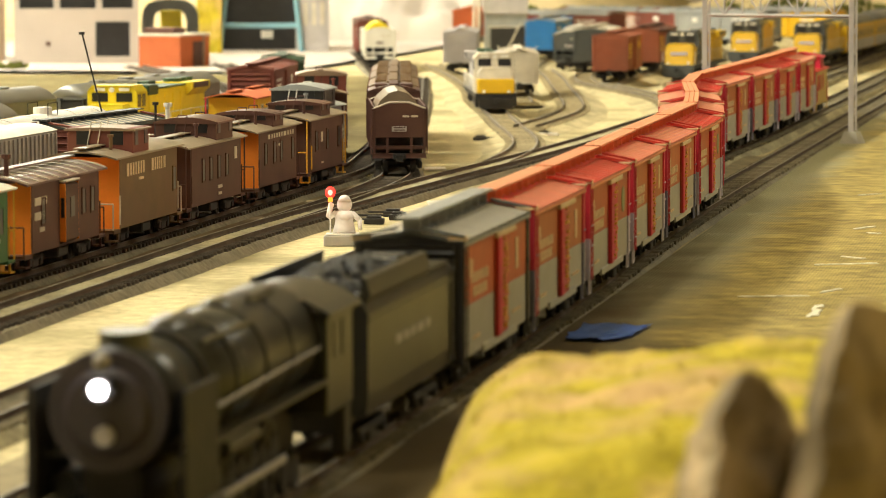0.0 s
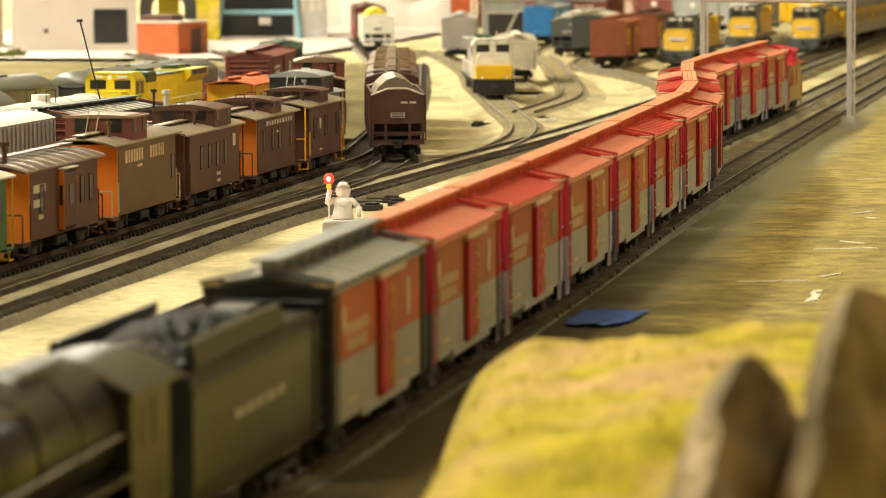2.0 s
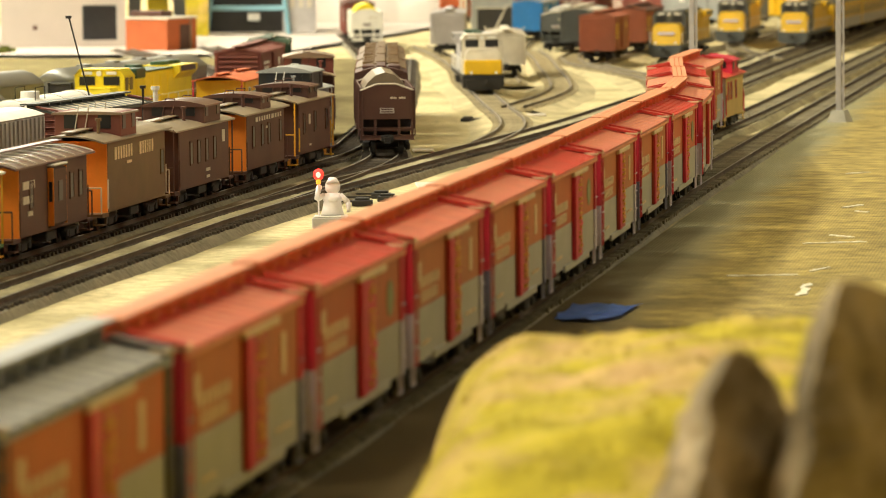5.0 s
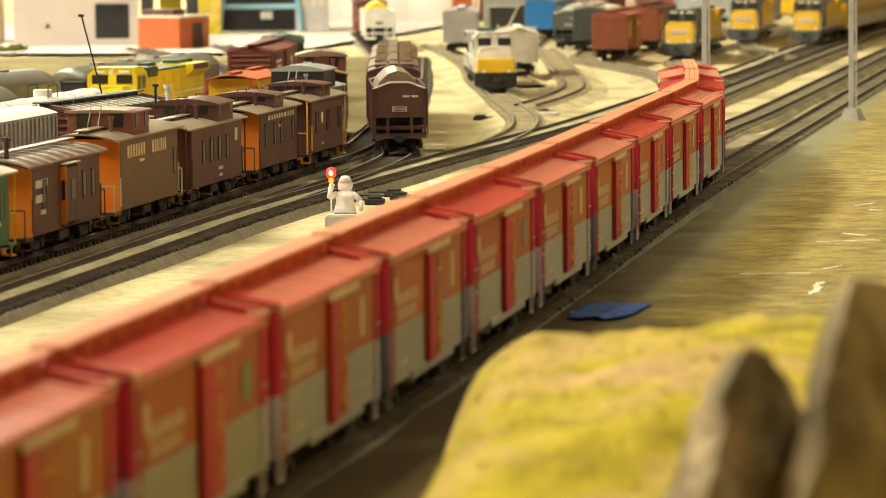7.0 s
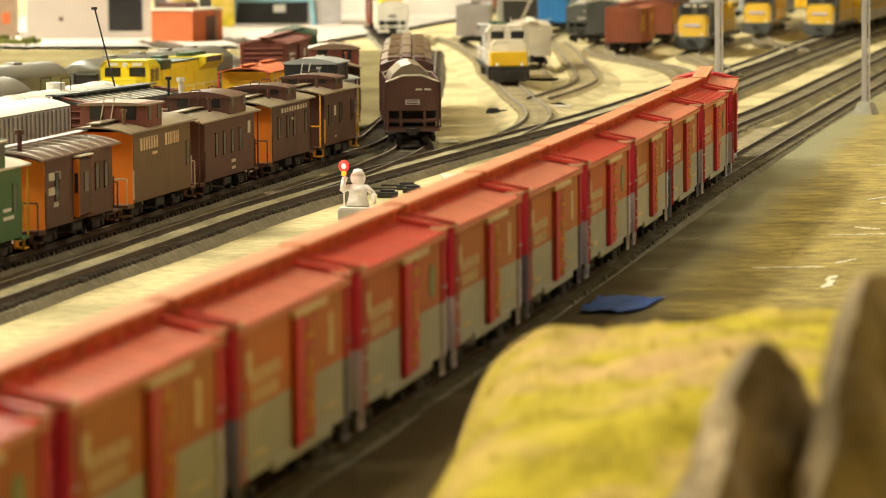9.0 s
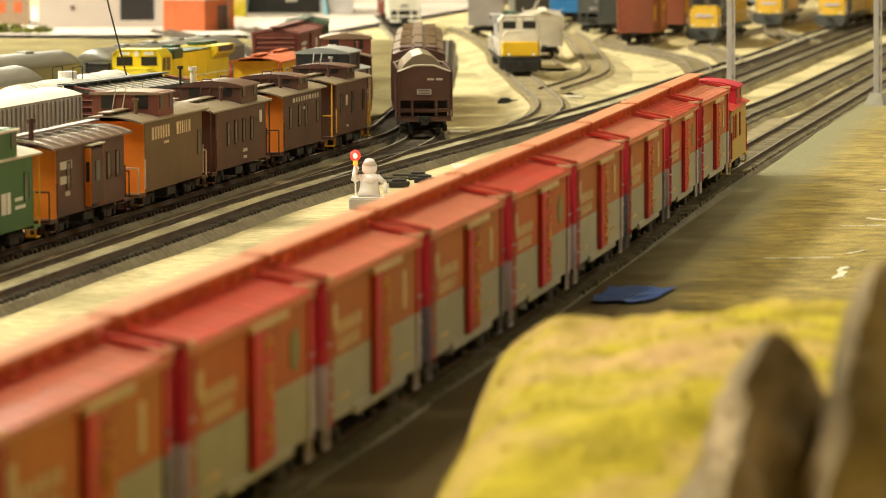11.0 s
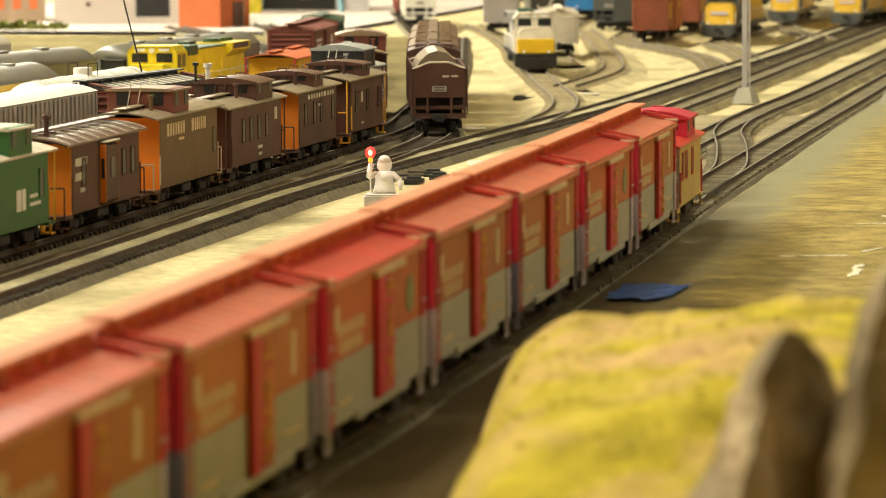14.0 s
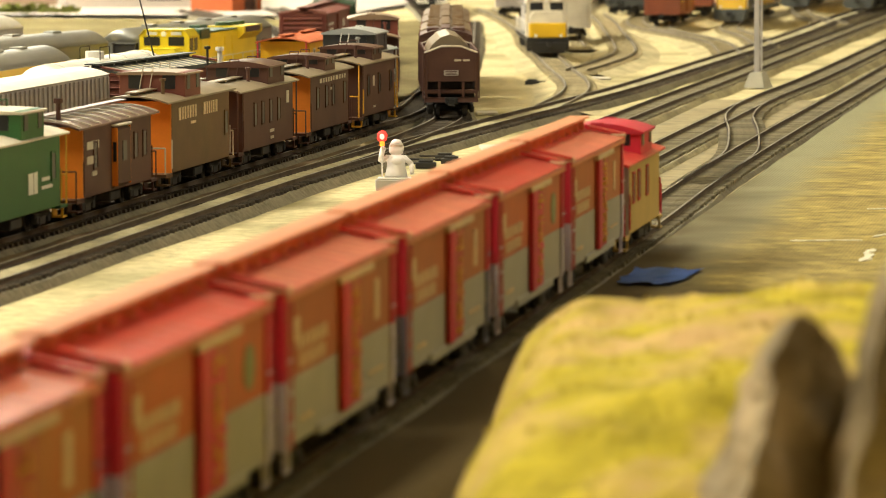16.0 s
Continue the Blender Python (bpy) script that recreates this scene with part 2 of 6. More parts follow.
    old = b.inputs["Normal"].links[0].from_socket
    nt.links.new(old, bp.inputs["Normal"])
    nt.links.new(bp.outputs[0], b.inputs["Normal"])
    return m


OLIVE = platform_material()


# ---- mesh helpers ----
def mesh_object(name, bm, mat, parent=None):
    me = bpy.data.meshes.new(name)
    bm.normal_update()
    bm.to_mesh(me)
    bm.free()
    me.materials.append(mat)
    ob = new(name, me)
    if parent:
        ob.parent = parent
    return ob


def part(name, bm, mat, parent, label=""):
    return tagged(mesh_object(name, bm, mat, parent), label)


def thing(name, label, category, group="", kind=""):
    return tagged(new(name), label, category, group, kind)


def smooth(ob):
    for poly in ob.data.polygons:
        poly.use_smooth = True
    return ob


def box(x0, x1, y0, y1, z0, z1, bevel=0.0, bm=None):
    """A box, in a bmesh of its own or added to bm, with slightly rounded edges."""
    tmp = bmesh.new()
    bmesh.ops.create_cube(tmp, size=1.0)
    for v in tmp.verts:
        v.co = Vector(((x0 + x1) / 2 + v.co.x * (x1 - x0), (y0 + y1) / 2 + v.co.y * (y1 - y0), (z0 + z1) / 2 + v.co.z * (z1 - z0)))
    if bevel:
        bmesh.ops.bevel(tmp, geom=list(tmp.edges), offset=bevel, segments=1, affect="EDGES")
    return merge(bm, tmp)


def merge(bm, tmp):
    if bm is None:
        return tmp
    table = {v: bm.verts.new(v.co) for v in tmp.verts}
    for f in tmp.faces:
        try:
            bm.faces.new([table[v] for v in f.verts])
        except ValueError:
            pass
    tmp.free()
    return bm


def rod(a, b, r, sides=6, bm=None, r2=None):
    a, b = Vector(a), Vector(b)
    tmp = bmesh.new()
    bmesh.ops.create_cone(tmp, cap_ends=True, segments=sides, radius1=r, radius2=r if r2 is None else r2, depth=(b - a).length)
    m = Matrix.Translation((a + b) / 2) @ (b - a).to_track_quat("Z", "Y").to_matrix().to_4x4()
    bmesh.ops.transform(tmp, matrix=m, verts=tmp.verts)
    return merge(bm, tmp)


def extrude(profile, y0, y1, bm=None):
    """A closed outline in x, z drawn out along y."""
    tmp = bmesh.new()
    a = [tmp.verts.new((x, y0, z)) for x, z in profile]
    b = [tmp.verts.new((x, y1, z)) for x, z in profile]
    n = len(a)
    tmp.faces.new(a)
    tmp.faces.new(b[::-1])
    for i in range(n):
        tmp.faces.new((a[i], b[i], b[(i + 1) % n], a[(i + 1) % n]))
    bmesh.ops.recalc_face_normals(tmp, faces=tmp.faces)
    return merge(bm, tmp)


def arc_roof(w, z, rise, thick=0.0008, n=8, solid=False):
    top = [(w * (2 * i / n - 1), z + rise * (1 - (2 * i / n - 1) ** 2)) for i in range(n + 1)]
    if solid:
        return top + [(w, z - thick), (-w, z - thick)]
    return top + [(x, zz - thick) for x, zz in reversed(top)]


def ball(c, r, sx=1, sy=1, sz=1, bm=None, sub=2):
    tmp = bmesh.new()
    bmesh.ops.create_icosphere(tmp, subdivisions=sub, radius=1)
    for v in tmp.verts:
        v.co = Vector((c[0] + v.co.x * r * sx, c[1] + v.co.y * r * sy, c[2] + v.co.z * r * sz))
    return merge(bm, tmp)


# ---- lines of track: (x, y) from near to far ----
def bent(points, step=0.0075):
    """Smooth line through points, at even steps: (x, y, heading in degrees)."""
    pts = [Vector((x, y)) for x, y in points]
    pts = [pts[0] * 2 - pts[1], *pts, pts[-1] * 2 - pts[-2]]
    fine = []
    for i in range(1, len(pts) - 2):
        p0, p1, p2, p3 = pts[i - 1:i + 3]
        for k in range(40):
            t = k / 40
            fine.append(0.5 * (2 * p1 + (p2 - p0) * t + (2 * p0 - 5 * p1 + 4 * p2 - p3) * t * t + (3 * p1 - p0 - 3 * p2 + p3) * t ** 3))
    fine.append(pts[-2])
    out, need = [], 0.0
    for a, b in zip(fine, fine[1:]):
        d = (b - a).length
        while need <= d:
            q = a + (b - a) * (need / d)
            h = math.degrees(math.atan2(-(b - a).x, (b - a).y))
            out.append((q.x, q.y, h))
            need += step
        need -= d
    return out


def place_on(line, y):
    """Pose on a line of track where it passes y."""
    best = min(line, key=lambda p: abs(p[1] - y))
    return pose(best[0], best[1], 0, 0, 0, best[2])


MAIN = bent([(0, -1.4), (0, -0.6), (0, 0.1), (-0.0015, 0.33), (-0.0042, 0.5), (-0.0052, 0.68), (-0.0035, 1.0), (0.0005, 1.4), (0.008, 2.2), (0.022, 3.4), (0.05, 5.5)])
SECOND = bent([(-0.056, -1.4), (-0.056, 0.3), (-0.053, 1.2), (-0.043, 1.6), (-0.036, 2.1), (-0.020, 3.4), (0.01, 5.5)])
THIRD = bent([(-0.128, -1.2), (-0.124, 0.2), (-0.117, 1.15), (-0.108, 1.7), (-0.098, 2.5), (-0.082, 3.4), (-0.05, 5.5)])
FOURTH = bent([(-0.213, -0.4), (-0.214, 0.3), (-0.212, 0.6), (-0.192, 1.0), (-0.166, 1.42), (-0.154, 1.85), (-0.140, 2.4), (-0.1325, 3.07), (-0.095, 3.9), (-0.03, 5.5)])
CABOOSE_TRACK = bent([(-0.266, -0.3), (-0.262, 0.3), (-0.262, 0.9), (-0.262, 1.1), (-0.284, 1.3), (-0.33, 1.65), (-0.40, 2.1), (-0.52, 2.8)])
STORE_A = bent([(-0.353, 0.0), (-0.353, 0.55), (-0.338, 0.74), (-0.318, 0.9), (-0.296, 1.09), (-0.306, 1.22), (-0.329, 1.34), (-0.385, 1.6), (-0.50, 2.2), (-0.66, 3.0)])
STORE_B = bent([(-0.392, 0.1), (-0.389, 0.82), (-0.378, 1.1), (-0.374, 1.28), (-0.39, 1.55), (-0.44, 1.9), (-0.55, 2.4), (-0.75, 3.2)])
STORE_C = bent([(-0.46, 0.3), (-0.452, 0.9), (-0.443, 1.25), (-0.440, 1.45), (-0.447, 1.70), (-0.49, 1.98), (-0.60, 2.5), (-0.82, 3.2)])
STORE_D = bent([(-0.61, 0.4), (-0.548, 0.85), (-0.492, 1.18), (-0.462, 1.36), (-0.475, 1.6), (-0.54, 2.0), (-0.68, 2.55), (-0.90, 3.1)])
HOPPER_TRACK = bent([(-0.212, 0.62), (-0.212, 0.76), (-0.214, 0.90), (-0.2225, 1.045), (-0.2470, 1.175), (-0.2755, 1.33), (-0.342, 1.7), (-0.418, 2.13), (-0.508, 2.6), (-0.585, 2.96), (-0.66, 3.3), (-0.75, 3.7)])
DIESEL_TRACK = bent([(-0.182, 1.2), (-0.190, 1.36), (-0.212, 1.52), (-0.258, 1.74), (-0.2985, 1.94), (-0.353, 2.20), (-0.412, 2.52), (-0.482, 2.84), (-0.57, 3.2)])
YARD_E = bent([(-0.2383, 1.704), (-0.2375, 1.84), (-0.2405, 1.967), (-0.2531, 2.092), (-0.2823, 2.278), (-0.3232, 2.515), (-0.3626, 2.75), (-0.4153, 3.034)])
YARD_K = bent([(-0.3078, 2.160), (-0.3298, 2.280), (-0.3628, 2.480), (-0.3998, 2.730)])
YARD_F = bent([(-0.150, 2.0), (-0.19, 2.25), (-0.25, 2.46), (-0.285, 2.59), (-0.293, 2.75), (-0.290, 3.0), (-0.278, 3.3), (-0.25, 4.0)])
YARD_G = bent([(-0.142, 2.2), (-0.175, 2.4), (-0.212, 2.56), (-0.2257, 2.70), (-0.222, 2.85), (-0.212, 3.05), (-0.18, 3.5), (-0.12, 4.0)])
YARD_H = bent([(-0.120, 2.75), (-0.17, 2.95), (-0.2026, 3.19), (-0.205, 3.4), (-0.195, 3.7), (-0.15, 4.2)])
YARD_I = bent([(-0.41, 2.75), (-0.43, 3.0), (-0.462, 3.3), (-0.468, 3.5), (-0.47, 4.0)])
YARD_J = bent([(-0.250, 2.46), (-0.288, 2.56), (-0.318, 2.67), (-0.345, 2.85), (-0.351, 3.05), (-0.345, 3.5), (-0.33, 4.0)])
CROSSOVER = bent([(-0.0046, 0.55), (-0.0056, 0.67), (-0.0088, 0.78), (-0.0262, 0.95), (-0.0448, 1.1), (-0.0515, 1.22), (-0.0505, 1.32)])
# the way of the moving train: along the main line, then back over the crossover to the second track
ROUTE = bent([(0, -2.6), (0, -1.5), (0, -0.5), (0, 0.1), (-0.0015, 0.33), (-0.0042, 0.5), (-0.0056, 0.65), (-0.0088, 0.78), (-0.0262, 0.95), (-0.0452, 1.11), (-0.0522, 1.25), (-0.043, 1.6), (-0.036, 2.1), (-0.020, 3.4)], 0.002)
ROUTE_ZERO = next(i for i, p in enumerate(ROUTE) if p[1] >= 0.0)


def on_route(s):
    """Point of the train's way s metres from y = 0."""
    u = ROUTE_ZERO + s / 0.002
    i = max(0, min(len(ROUTE) - 2, int(math.floor(u))))
    a, b, k = ROUTE[i], ROUTE[i + 1], u - i
    return Vector((a[0] + (b[0] - a[0]) * k, a[1] + (b[1] - a[1]) * k))


def car_pose(s, half):
    """A car whose middle is at s, standing on its two trucks."""
    a, b = on_route(s - half), on_route(s + half)
    d = b - a
    mid = (a + b) / 2
    return pose(mid.x, mid.y, 0, 0, 0, math.degrees(math.atan2(-d.x, d.y)))


SPEED = 0.109
def train_shift(t):
    return (7.0 - t) * SPEED + 0.012


# ---- ground and room ----
def sheet(name, x0, x1, y0, y1, z, mat, nx, ny, rough, label, category, thick=0.02, seed=0.0):
    bm = bmesh.new()
    grid = [[bm.verts.new((x0 + (x1 - x0) * i / nx, y0 + (y1 - y0) * j / ny,
                           z + rough * noise.noise((i * 0.37 + seed, j * 0.41, 3.0)))) for i in range(nx + 1)] for j in range(ny + 1)]
    for j in range(ny):
        for i in range(nx):
            bm.faces.new((grid[j][i], grid[j][i + 1], grid[j + 1][i + 1], grid[j + 1][i]))
    low = [bm.verts.new((x, y, z - thick)) for x, y in ((x0, y0), (x1, y0), (x1, y1), (x0, y1))]
    bm.faces.new(low[::-1])
    return tagged(mesh_object(name, bm, mat), label, category, kind="structure")


sheet("ground", -4.0, 2.2, -1.9, 7.4, -0.0075, SAND, 90, 130, 0.0012, "sand-coloured scenic layout board with soft stains", "ground")
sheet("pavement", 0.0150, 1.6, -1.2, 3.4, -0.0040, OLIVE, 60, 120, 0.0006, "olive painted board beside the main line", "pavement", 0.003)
sheet("soil_strip", -0.305, -0.234, -0.5, 1.05, -0.0058, SOIL, 12, 60, 0.0008, "dark brown soil under the parked cabooses", "ground", 0.0015)
sheet("gravel_strip", -0.095, 0.0164, -0.6, 1.38, -0.0058, GRAVEL, 14, 90, 0.0006, "brown gravel between the lines", "ground", 0.0015)
sheet("concrete_apron", -1.35, -0.70, 2.98, 4.6, -0.0030, PLASTER, 12, 12, 0.0004, "pale concrete apron under the buildings", "pavement", 0.004)


def olive_yard():
    """Dirty olive ground west of the hopper siding; its edge runs under the rails."""
    bm = bmesh.new()
    rows = []
    for x, y, h in HOPPER_TRACK[::6]:
        if 1.30 <= y <= 2.97:
            rows.append([bm.verts.new((x + (-3.95 - x) * (i / 24) ** 1.8, y + (0.10 * noise.noise((i * 0.9, 3.0, 7.0)) if not rows and i else 0.0), -0.0062 + 0.0008 * noise.noise((i * 0.8, y * 9, 4)))) for i in range(25)])
    for a, b in zip(rows, rows[1:]):
        for i in range(24):
            bm.faces.new((a[i + 1], a[i], b[i], b[i + 1]))
    bmesh.ops.solidify(bm, geom=list(bm.faces), thickness=0.0015)
    tagged(mesh_object("dirt_ground", bm, OLIVE_DIRT), "dirty olive-brown ground round the storage sidings", "ground", kind="structure")


olive_yard()

bm = box(-4.2, 2.4, -3.2, 7.6, -1.12, -1.10)
tagged(mesh_object("floor", bm, CONCRETE), "grey concrete floor of the room", "floor", kind="structure")
bm = box(-4.2, 2.4, -3.2, 7.6, 1.7, 1.75)
tagged(mesh_object("ceiling", bm, WHITE), "white ceiling of the room", "ceiling", kind="structure")
for wall_name, b in (("wall_north", (-4.2, 2.4, 7.6, 7.7)), ("wall_south", (-4.2, 2.4, -3.3, -3.2)), ("wall_west", (-4.3, -4.2, -3.3, 7.7)), ("wall_east", (2.4, 2.5, -3.3, 7.7))):
    tagged(mesh_object(wall_name, box(*b, -1.1, 1.7), WALL), "plain painted wall of the room", "wall", kind="structure")


def track(line, label, dusty=False, sandy=False, pale=False, name="railway_track", y_lo=None, y_hi=None, bed=True, bed_mat=None, infill=None):
    """Two rails on sleepers on a low bed; the sleepers of the stretch from y_lo to y_hi are pieces of their own."""
    top = tagged(new(name), label, "railway track", "tracks of the layout", "structure")
    for side in (-1, 1):
        bm = bmesh.new()
        last = None
        for x, y, h in line:
            c, s = math.cos(radians(h)), math.sin(radians(h))
            ring = []
            for u, z in ((-0.0011, -0.0021), (-0.0006, -0.0017), (-0.0005, 0.0), (0.0005, 0.0), (0.0006, -0.0017), (0.0011, -0.0021)):
                o = side * 0.0087 + u
                ring.append(bm.verts.new((x + c * o, y + s * o, z)))
            if last:
                for k in range(5):
                    bm.faces.new((last[k], last[k + 1], ring[k + 1], ring[k]))
            last = ring
        rail = part("rail", bm, RAIL_DUSTY if sandy else RAIL_SIDE, top, "worn steel rail, shiny on top")
        rail.data.materials.append(RAIL)
        for poly in rail.data.polygons:
            if abs(poly.normal.z) > 0.9 and poly.center.z > -0.0003:
                poly.material_index = 1
    if bed:
        bm = bmesh.new()
        last = None
        for i, (x, y, h) in enumerate(line):
            c, s = math.cos(radians(h)), math.sin(radians(h))
            ring, shoulder = [], 0.034 if sandy else 0.0195
            for u, z in ((-shoulder, -0.0083), (-0.0152, -0.0038), (0.0152, -0.0038), (shoulder, -0.0083)):
                w = u * (1 + 0.10 * noise.noise((x * 12, y * 9, u * 90)))
                ring.append(bm.verts.new((x + c * w, y + s * w, z + 0.0004 * noise.noise((x * 60, y * 40, u * 99)))))
            if last:
                for k in range(3):
                    bm.faces.new((last[k], last[k + 1], ring[k + 1], ring[k]))
            last = ring
        part("ballast_bed", bm, bed_mat or (BED_PALE if pale else BED), top)
    if infill:
        bm = bmesh.new()
        last = None
        for x, y, h in line:
            c, s = math.cos(radians(h)), math.sin(radians(h))
            ring = [bm.verts.new((x + c * u, y + s * u, z + 0.0003 * noise.noise((x * 90, y * 90, u * 99)))) for u, z in ((-0.0070, -0.0030), (-0.0055, -0.0019), (0.0055, -0.0019), (0.0070, -0.0030))]
            if last:
                for k in range(3):
                    bm.faces.new((last[k], last[k + 1], ring[k + 1], ring[k]))
            last = ring
        part("ballast_fill", bm, infill, top)
    shared = box(-0.0145, 0.0145, -0.0013, 0.0013, -0.0046, -0.0021, 0.0002)
    me = bpy.data.meshes.new("sleeper")
    shared.to_mesh(me)
    shared.free()
    wood = SLEEPER_SAND if sandy else SLEEPER_PALE if dusty else SLEEPER
    me.materials.append(wood)
    rest, count = [], 0
    for x, y, h in line:
        jit = random.uniform(-1.5, 1.5)
        m = pose(x + random.uniform(-0.0004, 0.0004), y, 0, 0, 0, h + jit)
        if y_lo is not None and y_lo <= y <= y_hi and count < 290:
            ob = new("sleeper", me)
            ob.parent, ob.matrix_basis = top, m
            count += 1
        else:
            rest.append(m)
    if rest:
        verts, faces = [], []
        corners = [(sx * 0.0145, sy * 0.0013, z) for z in (-0.0046, -0.0021) for sx, sy in ((-1, -1), (1, -1), (1, 1), (-1, 1))]
        for m in rest:
            k = len(verts)
            verts += [tuple(m @ Vector(c)) for c in corners]
            faces += [tuple(k + i for i in f) for f in ((4, 5, 6, 7), (0, 1, 5, 4), (1, 2, 6, 5), (2, 3, 7, 6), (3, 0, 4, 7))]
        me2 = bpy.data.meshes.new("sleepers")
        me2.from_pydata(verts, [], faces)
        me2.materials.append(wood)
        ob = new("sleepers", me2)
        ob.parent = top
        tagged(ob, kind="stuff")
    return top


track(FOURTH, "model railway track with dark sleepers beside a sand strip", y_lo=-0.2, y_hi=1.4, infill=BED_PALE)
track(MAIN, "main line with worn rails and dusty grey ballast", dusty=True, y_lo=0.3, y_hi=2.0)
track(SECOND, "second line parallel to the main line", dusty=True, pale=True, y_lo=0.7, y_hi=2.2)
track(THIRD, "third line with pale ballast", dusty=True, pale=True, y_lo=1.0, y_hi=2.4)
track(HOPPER_TRACK, "siding that curves off to the hopper cars", y_lo=0.65, y_hi=1.3)
track(DIESEL_TRACK, "siding that curves off to the parked diesel engine", sandy=True, y_lo=1.2, y_hi=2.0, bed_mat=BED_SAND)
track(CROSSOVER, "crossover between the main and the second line", dusty=True, bed=False, y_lo=0.6, y_hi=1.3)
for spur in (CABOOSE_TRACK, STORE_A, STORE_B, STORE_C, STORE_D):
    track(spur, "storage siding under parked cars")
for spur in (YARD_E, YARD_K, YARD_F, YARD_G, YARD_H, YARD_I, YARD_J):
    track(spur, "yard siding in pale ballast", sandy=True, bed_mat=BED_SAND)


# ---- wheels and trucks, shared by all cars ----
def wheel_mesh(r, w, spokes=False):
    bm = rod((-w / 2, 0, 0), (w / 2, 0, 0), r, 20)
    rod((-w / 2 - 0.0004, 0, 0), (w / 2 + 0.0006, 0, 0), r * 0.55, 12, bm)
    rod((-w / 2 - 0.0003, 0, 0), (-w / 2 + 0.0004, 0, 0), r * 1.1, 20, bm)
    me = bpy.data.meshes.new("wheel")
    bm.to_mesh(me)
    bm.free()
    me.materials.append(UNDER)
    return me


WHEEL = wheel_mesh(0.0047, 0.0022)


def truck(parent, y, wheelbase=0.02, gauge=0.0087):
    """Bolster and side frames with four wheels."""
    bm = box(-0.0125, 0.0125, -0.0022, 0.0022, 0.004, 0.008, 0.0004)
    for s in (-1, 1):
        box(s * 0.0118, s * 0.0142, -wheelbase / 2 - 0.003, wheelbase / 2 + 0.003, 0.0052, 0.0078, 0.0005, bm)
        box(s * 0.0118, s * 0.0142, -0.005, 0.005, 0.0022, 0.0078, 0.0006, bm)
        for e in (-1, 1):
            box(s * 0.0117, s * 0.0146, e * wheelbase / 2 - 0.0018, e * wheelbase / 2 + 0.0018, 0.003, 0.0066, 0.0004, bm)
    tr = part("truck", bm, UNDER, parent)
    tr.matrix_basis = pose(0, y, 0)
    for s in (-1, 1):
        for e in (-1, 1):
            w = new("wheel", WHEEL)
            w.parent, w.matrix_basis = tr, pose(s * gauge, e * wheelbase / 2, 0.0047, 0, 0, 0 if s > 0 else 180)
    return tr


def coupler(parent, y, sign):
    bm = box(-0.0012, 0.0012, y, y + sign * 0.0065, 0.0085, 0.0108, 0.0003)
    box(-0.0022, 0.0018, y + sign * 0.005, y + sign * 0.008, 0.0078, 0.0116, 0.0004, bm)
    return part("coupler", bm, UNDER, parent)


def ladder(parent, x, y, z0, z1, mat, across="y", width=0.006, rungs=6, name="ladder"):
    bm = bmesh.new()
    d = (0, width / 2) if across == "y" else (width / 2, 0)
    for s in (-1, 1):
        rod((x + s * d[0], y + s * d[1], z0), (x + s * d[0], y + s * d[1], z1), 0.0003, 4, bm)
    for i in range(rungs):
        z = z0 + (z1 - z0) * (i + 0.5) / rungs
        rod((x - d[0], y - d[1], z), (x + d[0], y + d[1], z), 0.0003, 4, bm)
    return part(name, bm, mat, parent)


def lettering(parent, x, y0, y1, z0, z1, mat, words, side=1, name="lettering"):
    """Unreadable lettering as plain bars on a side wall."""
    bm = bmesh.new()
    y = y0
    for w in words:
        box(x, x + side * 0.0003, y, y + w * (y1 - y0), z0, z1, 0, bm)
        y += (w + 0.06) * (y1 - y0)
    return part(name, bm, mat, parent)


